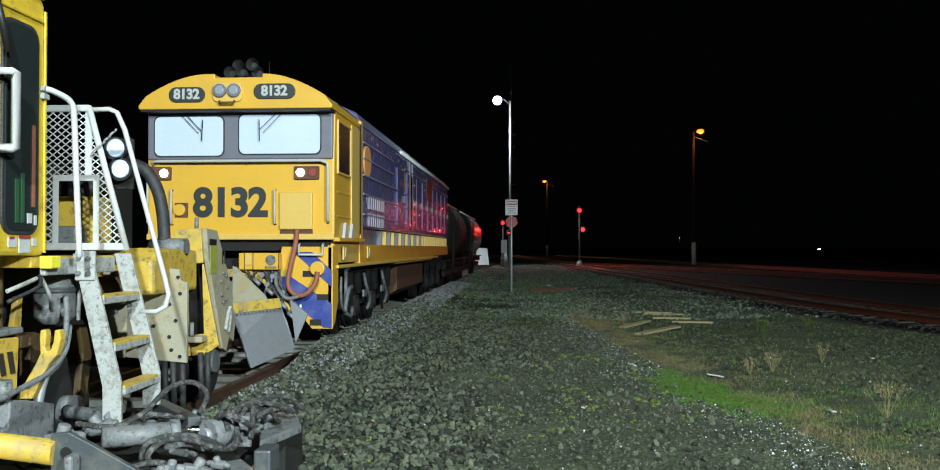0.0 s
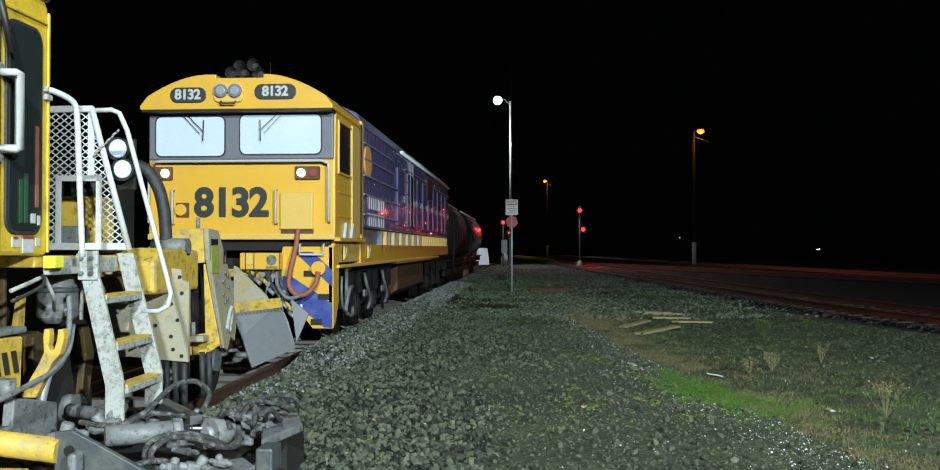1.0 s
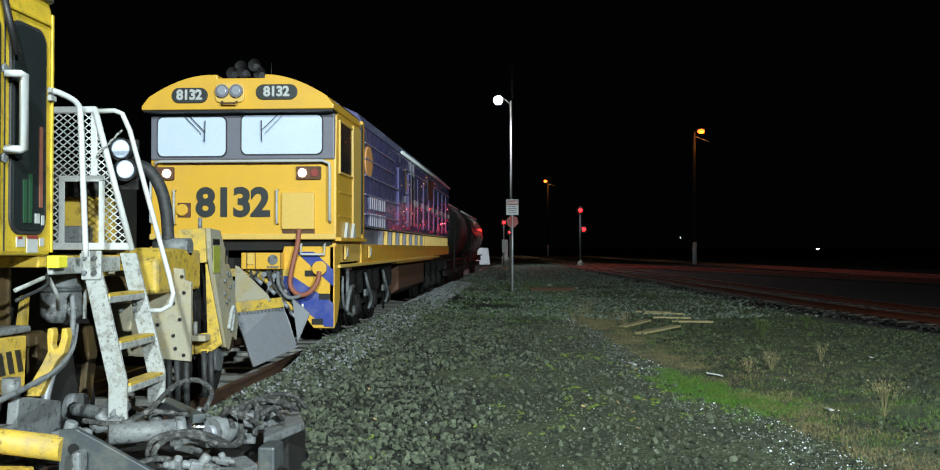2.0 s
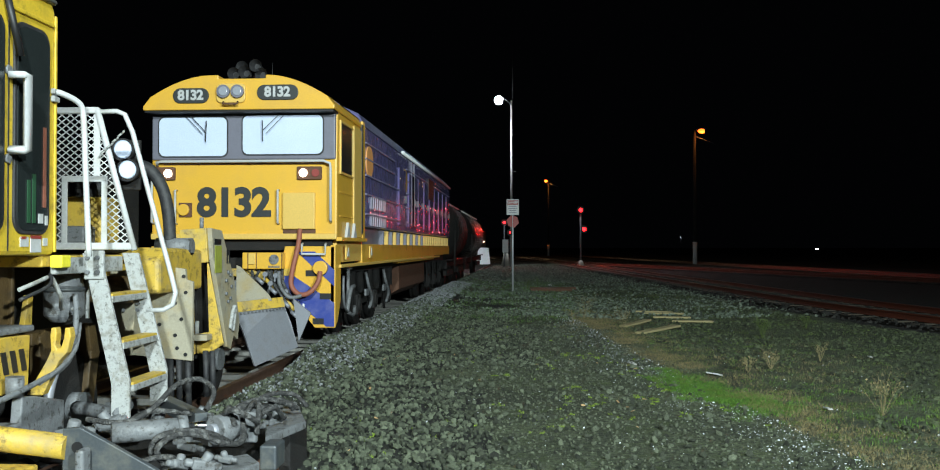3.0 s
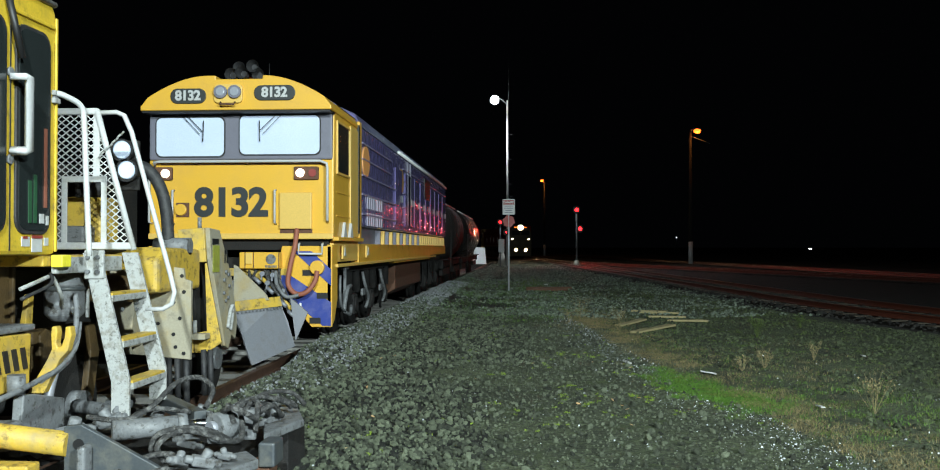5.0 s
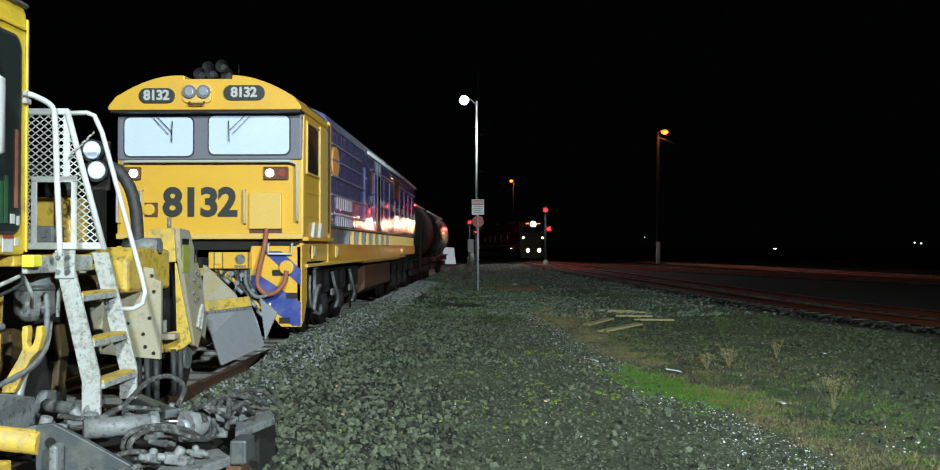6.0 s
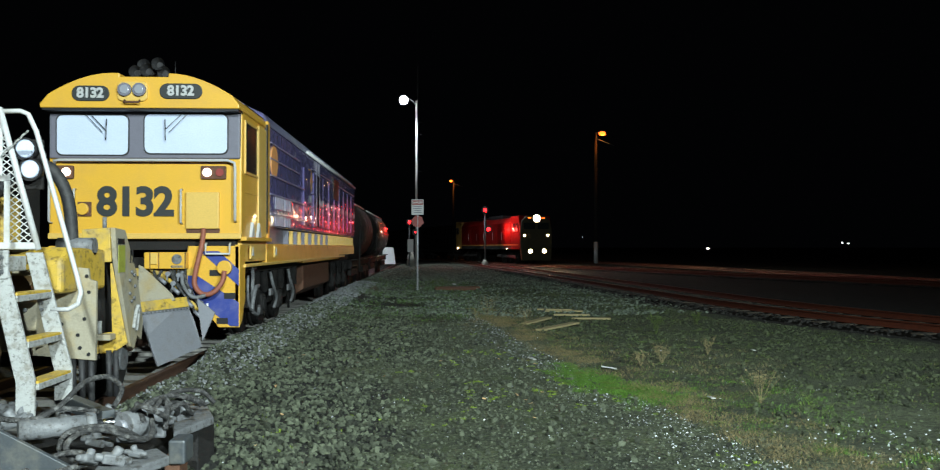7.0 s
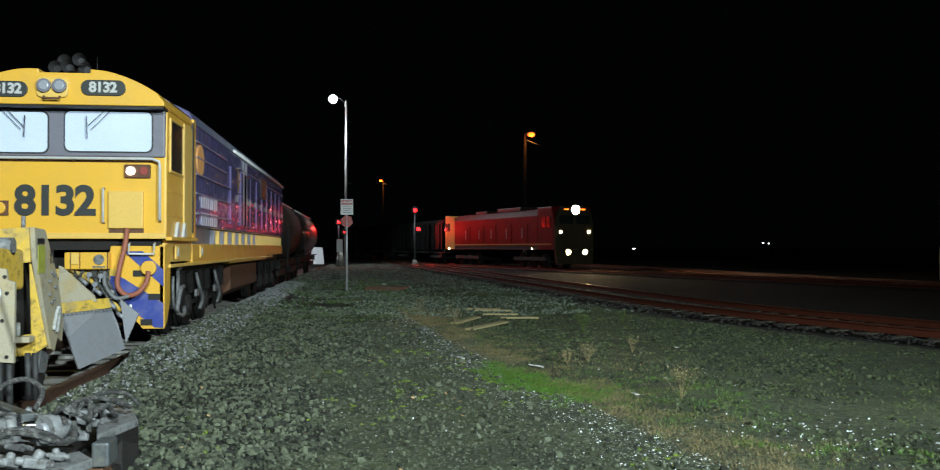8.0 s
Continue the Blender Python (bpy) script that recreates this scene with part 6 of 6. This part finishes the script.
def loose_ground():
    rng = np.random.default_rng(7)
    # coarse ballast beside the siding and in drifts across the path
    spots, sizes = [], []
    while len(spots) < 25000:
        y = 4.2 + 20 * rng.random() ** 1.9
        x = rng.uniform(-3.3, path_edge(y))
        w = 0.08 + 0.92 / (1 + math.exp((x + 0.55 - 1.1 * wave(x, y, 1.3, 5.0) - 0.5 * wave(x, y, 0.4, 9.0)) / 0.16))
        if rng.random() < w:
            spots.append((x, y))
            sizes.append(0.010 + 0.024 * rng.random() ** 1.4)
    pebbles("ballast", "dark grey crushed stone ballast beside the siding", spots, sizes, "stone", 0.02)
    spots, sizes = [], []
    while len(spots) < 11000:
        y = 5 + 38 * rng.random() ** 1.3
        x = rng.uniform(path_edge(y) + 0.8, near_track(y) - 2.3)
        if rng.random() < 0.45 + wave(x, y, 1.4, 4.0):
            spots.append((x, y))
            sizes.append(rng.uniform(0.012, 0.034))
    pebbles("ballast", "dark ballast slope below the main line", spots, sizes, "slope_stone")
    spots, sizes = [], []
    while len(spots) < 20000:
        y = 22 + 66 * rng.random() ** 1.3
        x = rng.uniform(-3.0, near_track(y) - 1.5)
        if rng.random() < 0.6 + wave(x, y, 2.0, 6.0):
            spots.append((x, y))
            sizes.append(rng.uniform(0.018, 0.045))
    pebbles("ballast", "blue grey ballast between the siding and the main line", spots, sizes, "blue_stone")
    spots, sizes = [], []
    while len(spots) < 9000:
        y = 9 + 50 * rng.random() ** 1.2
        x = near_track(y) + rng.uniform(-2.6, 2.6)
        if abs(abs(x - near_track(y)) - 0.835) < 0.09:
            continue
        spots.append((x, y))
        sizes.append(rng.uniform(0.025, 0.055))
    pebbles("ballast", "near-black ballast along the main line", spots, sizes, "near_black_stone", 0.3, 0.9, "gravel", bed_height)
    spots, sizes = [], []
    while len(spots) < 7000:
        y = 26 + 40 * rng.random() ** 1.1
        x = train_track(y) + rng.uniform(-2.6, 2.6)
        if abs(abs(x - train_track(y)) - 0.87) > 0.1:
            spots.append((x, y))
            sizes.append(rng.uniform(0.03, 0.065))
    pebbles("ballast", "near-black ballast along the loop track", spots, sizes, "near_black_stone", 0.3, 0.9, "gravel", lambda x, y: 0.015 - 0.15 * max(0.0, abs(x - train_track(y)) - 1.6))
    spots, sizes = [], []
    while len(spots) < 14000:
        y = 7.5 + 32 * rng.random()
        if rng.random() > (y - 7) / 8:
            continue
        x = SIDING_X + 1.0 + 1.0 * rng.random() ** 1.3 + 0.1 * wave(0, y, 0.8, 2.0)
        spots.append((x, y))
        sizes.append(rng.uniform(0.010, 0.026))
    pebbles("ballast", "pale dusty ballast shoulder along the siding", spots, sizes, "grey_stone")
    spots, sizes = [], []
    while len(spots) < 17000:
        y = 4.0 + 16 * rng.random() ** 1.5
        x = rng.uniform(-1.0, path_edge(y) + 0.4)
        spots.append((x, y))
        sizes.append(rng.uniform(0.006, 0.014))
    pebbles("fine_gravel", "fine dark gravel of the trodden path", spots, sizes, "stone")
    spots, sizes = [], []
    while len(spots) < 3600:
        y = 4.5 + 18 * rng.random() ** 1.3
        e = path_edge(y)
        x = e + 0.1 - abs(rng.normal(0, 0.4)) if rng.random() < 0.75 else rng.uniform(-3, 5)
        spots.append((x, y))
        sizes.append(0.0035 + 0.007 * rng.random() ** 3)
    pebbles("pale_gravel", "pale grey pebbles strewn along the path edge", spots, sizes, "pale_stone")
    spots, sizes = [], []
    for _ in range(150):
        x, y = rng.normal(4.1, 0.5), rng.normal(7.3, 0.6)
        spots.append((x, y))
        sizes.append(rng.uniform(0.005, 0.012))
    pebbles("pale_gravel", "pale grey pebbles in a patch among grass", spots, sizes, "pale_stone")
    spots = [(rng.uniform(-2.2, 1.6), 4.8 + 11 * rng.random() ** 1.4) for _ in range(34)]
    pebbles("fallen_leaves", "pale orange fallen leaves scattered on gravel", spots, [rng.uniform(0.014, 0.026) for _ in spots], "leaf", -0.6, 0.18, "leaf")
    # grass and weeds
    tufts = []
    for _ in range(260):
        t = 0.72 * rng.random() ** 1.2
        x, y = 1.75 + 1.15 * t + rng.normal(0, 0.10 + 0.14 * t), 11.7 - 2.6 * t + rng.normal(0, 0.45)
        tufts.append((x, y, 0.12, 110, 0.7))
    for _ in range(130):
        x, y = rng.normal(3.4, 0.5), rng.normal(9.6, 0.9)
        tufts.append((x, y, 0.12, 20, 0.8))
    for _ in range(90):
        y = 5.5 + 15 * rng.random()
        tufts.append((path_edge(y) + 0.4 + abs(rng.normal(0, 0.9)), y, 0.12, 18, 0.8))
    for x, y in ((4.1, 9.3), (3.2, 7.1), (4.3, 6.6), (3.9, 6.9)):
        tufts += [(x + rng.normal(0, 0.1), y + rng.normal(0, 0.1), 0.1, 40, 1.0) for _ in range(4)]
    for _ in range(40):
        tufts.append((rng.normal(0.3, 0.8), rng.normal(38, 1.5), 0.2, 26, 2.2))
    for _ in range(420):
        y = 20 + 24 * rng.random()
        tufts.append((rng.uniform(-2.6, 0.6 + 0.03 * y), y, 0.3, 24, 1.8))
    blades("green_grass", "low bright green grass beside the gravel path", tufts, "grass", 0.045, 1.4, 0.0022)
    moss = []
    for _ in range(300):
        y = 4.5 + 15 * rng.random() ** 1.2
        x = rng.uniform(-2.2, path_edge(y))
        if wave(x, y, 1.6, 8.0) < -0.05:
            continue
        moss += [(x + rng.normal(0, 0.06), y + rng.normal(0, 0.1), rng.uniform(0.012, 0.04), 16, 0.5) for _ in range(rng.integers(1, 5))]
    blades("moss_tufts", "tiny yellow green moss tufts in the gravel", moss, "moss", 0.045, 1.6, 0.006)
    dry = []
    for _ in range(700):
        y = 5 + 20 * rng.random()
        x = path_edge(y) + 0.1 + abs(rng.normal(0, 0.5))
        if wave(x, y, 0.7, 12.0) > -0.25:
            dry.append((x, y, 0.18, 48, 0.75))
    for _ in range(170):
        y = 4.8 + 5.5 * rng.random()
        dry.append((path_edge(y) + 0.15 + abs(rng.normal(0, 0.3)), y, 0.16, 30, 0.8))
    for _ in range(120):
        dry.append((rng.normal(3.4, 0.9), rng.normal(13.0, 1.4), 0.15, 16, 1.0))
    for _ in range(150):
        dry.append((rng.normal(1.6, 0.5), rng.normal(20.5, 1.6), 0.2, 18, 1.3))
    for _ in range(260):
        y = 7 + 26 * rng.random()
        dry.append((rng.uniform(path_edge(y) + 0.6, near_track(y) - 2.6), y, 0.12, 10, 0.6))
    blades("dry_grass", "straw coloured dead grass along the path edge", dry, "straw", 0.05, 2.6, 0.0019)
    green = []
    for _ in range(2900):
        y = 6 + 28 * rng.random()
        green.append((rng.uniform(path_edge(y) + 0.3, near_track(y) - 2.6), y, 0.14, 9, 0.5))
    blades("sparse_weeds", "sparse dull green weeds in the ballast", green, "weed", 0.05, 1.0, 0.006)


def weed(x, y, h, count, mat, label):
    bm = bmx()
    rnd = random.Random(int(x * 100 + y))
    for _ in range(count):
        a, s = rnd.uniform(0, 6.28), rnd.uniform(0.15, 0.5)
        top = Vector((math.cos(a) * s * h, math.sin(a) * s * h, h * rnd.uniform(0.6, 1.0)))
        mid = top * 0.5 + Vector((rnd.uniform(-1, 1), rnd.uniform(-1, 1), 0.6)) * 0.08 * h
        tube(bm, [(0, 0, -0.02), mid, top], 0.0017, 4)
        for _ in range(3):
            t = rnd.uniform(0.4, 0.9)
            p = mid * (2 - 2 * t) + top * (2 * t - 1) if t > 0.5 else mid * 2 * t
            q = p + Vector((rnd.uniform(-1, 1), rnd.uniform(-1, 1), rnd.uniform(0.2, 1))) * 0.14 * h
            tube(bm, [p, q], 0.0014, 3, False)
            side = Vector((rnd.uniform(-1, 1), rnd.uniform(-1, 1), rnd.uniform(-0.4, 0.4))) * 0.012
            v = [bm.verts.new(q + o) for o in (-side * 0.4, side * 0.6 + Vector((0, 0, 0.012)), side * 1.5, side * 0.6 - Vector((0, 0, 0.012)))]
            bm.faces.new(v)
    ob = part("weed", bm, mat)
    ob.location = (x, y, ground_height(x, y))
    return tagged(ob, label, "weed", "weeds")


def distant_lights():
    for k, (x, y, z) in enumerate(((274.0, 600.0, 4.6), (279.0, 602.0, 4.2), (99.5, 600.0, 8.1))):
        th = thing("farm_lamp", "small distant white lamp on a short post", "lamp", pose(x, y, 0), group="farm lamps")
        part("post", cyl(bmx(), (0, 0, 0), (0, 0, z), 0.1, seg=8), "rodgrey", th)
        bm = bmx()
        bmesh.ops.create_uvsphere(bm, u_segments=10, v_segments=6, radius=0.5 if x > 200 else 0.26, matrix=Matrix.Translation((0, 0, z)))
        part("bulb", bm, "far_lamp", th, "glowing lamp")


def distant_car():
    th = thing("distant_car", "dark car far off with one bright pair of headlights", "car")
    body = part("body", prism(bmx(), [(0, 0.35), (4.3, 0.35), (4.3, 0.95), (3.6, 1.05), (2.9, 1.45), (1.5, 1.45), (0.9, 1.0), (0, 0.85)], "x", -0.88, 0.88), "black", th, "dark car body", 0.08)
    for x in (-0.6, 0.6):
        part("headlight", cyl(bmx(), (x, 0.0, 0.72), (x, -0.05, 0.72), 0.3, seg=14), "cabin_lamp", body, "white headlight")
    for x in (-0.8, 0.8):
        for y in (0.8, 3.5):
            part("wheel", cyl(bmx(), (x - 0.1, y, 0.33), (x + 0.1, y, 0.33), 0.33, seg=18), "rubber", th)
    return th


def yard_flood(place, label):
    th = thing("floodlight_pole", label, "street lamp", pose(place[0], place[1] - 0.6, 0), group="yard floodlights")
    part("pole", cyl(bmx(), (0, 0, -0.1), (0, 0, place[2] + 0.3), 0.12, 0.08, seg=14), "rodgrey", th)
    part("flood_head", box(bmx(), (0, 0.2, place[2] + 0.35), (0.6, 0.4, 0.16)), "rodgrey", th, "", 0.03)


ballast_machine()
planks()
loose_ground()
for x, y, h, n, m, l in ((1.31, 21.7, 0.55, 14, "straw", "tall dry weed stalks in gravel"), (2.0, 19.4, 0.45, 16, "straw", "tall dry weed stalks in gravel"), (3.3, 12.9, 0.3, 20, "straw", "brown dry weed clump"),
                         (3.46, 9.4, 0.42, 16, "straw", "bare straggling dry weed"), (4.4, 17.7, 0.45, 26, "weed", "green leafy weed bush"), (4.3, 14.0, 0.3, 12, "straw", "brown dry weed clump"),
                         (0.45, 38.4, 0.5, 26, "weed", "green weeds round old timber"), (0.0, 37.4, 0.4, 24, "weed", "green weeds round old timber"), (2.9, 12.5, 0.22, 16, "straw", "brown dry weed clump"),
                         (1.0, 20.2, 0.3, 12, "straw", "tall dry weed stalks in gravel"), (5.6, 19.0, 0.3, 18, "weed", "green leafy weed bush")):
    weed(x, y, h, n, m, l)
distant_lights()
car = distant_car()
yard_flood(FLOOD, "tall steel pole with a white yard floodlight")
# Unseen pole, added to carry the low flood.
yard_flood(LOW_FLOOD, "added short steel pole with a white floodlight, out of view")


def motions():
    times = [0.5 * k for k in range(17)]
    front = lambda t: 58.4 + 18.6 * (8 - t)
    walk(express, [(t, train_pose(front(t), 20.5)) for t in times])
    for k, w in enumerate(wagons):
        walk(w, [(t, train_pose(front(t) + 20.8 + k * 15.6, 15)) for t in times])
    walk(car, [(t, pose(200.6 - 0.75 * t, 640, -0.02, 0, 0, -19)) for t in (0.0, 4.0, 8.0)])


motions()
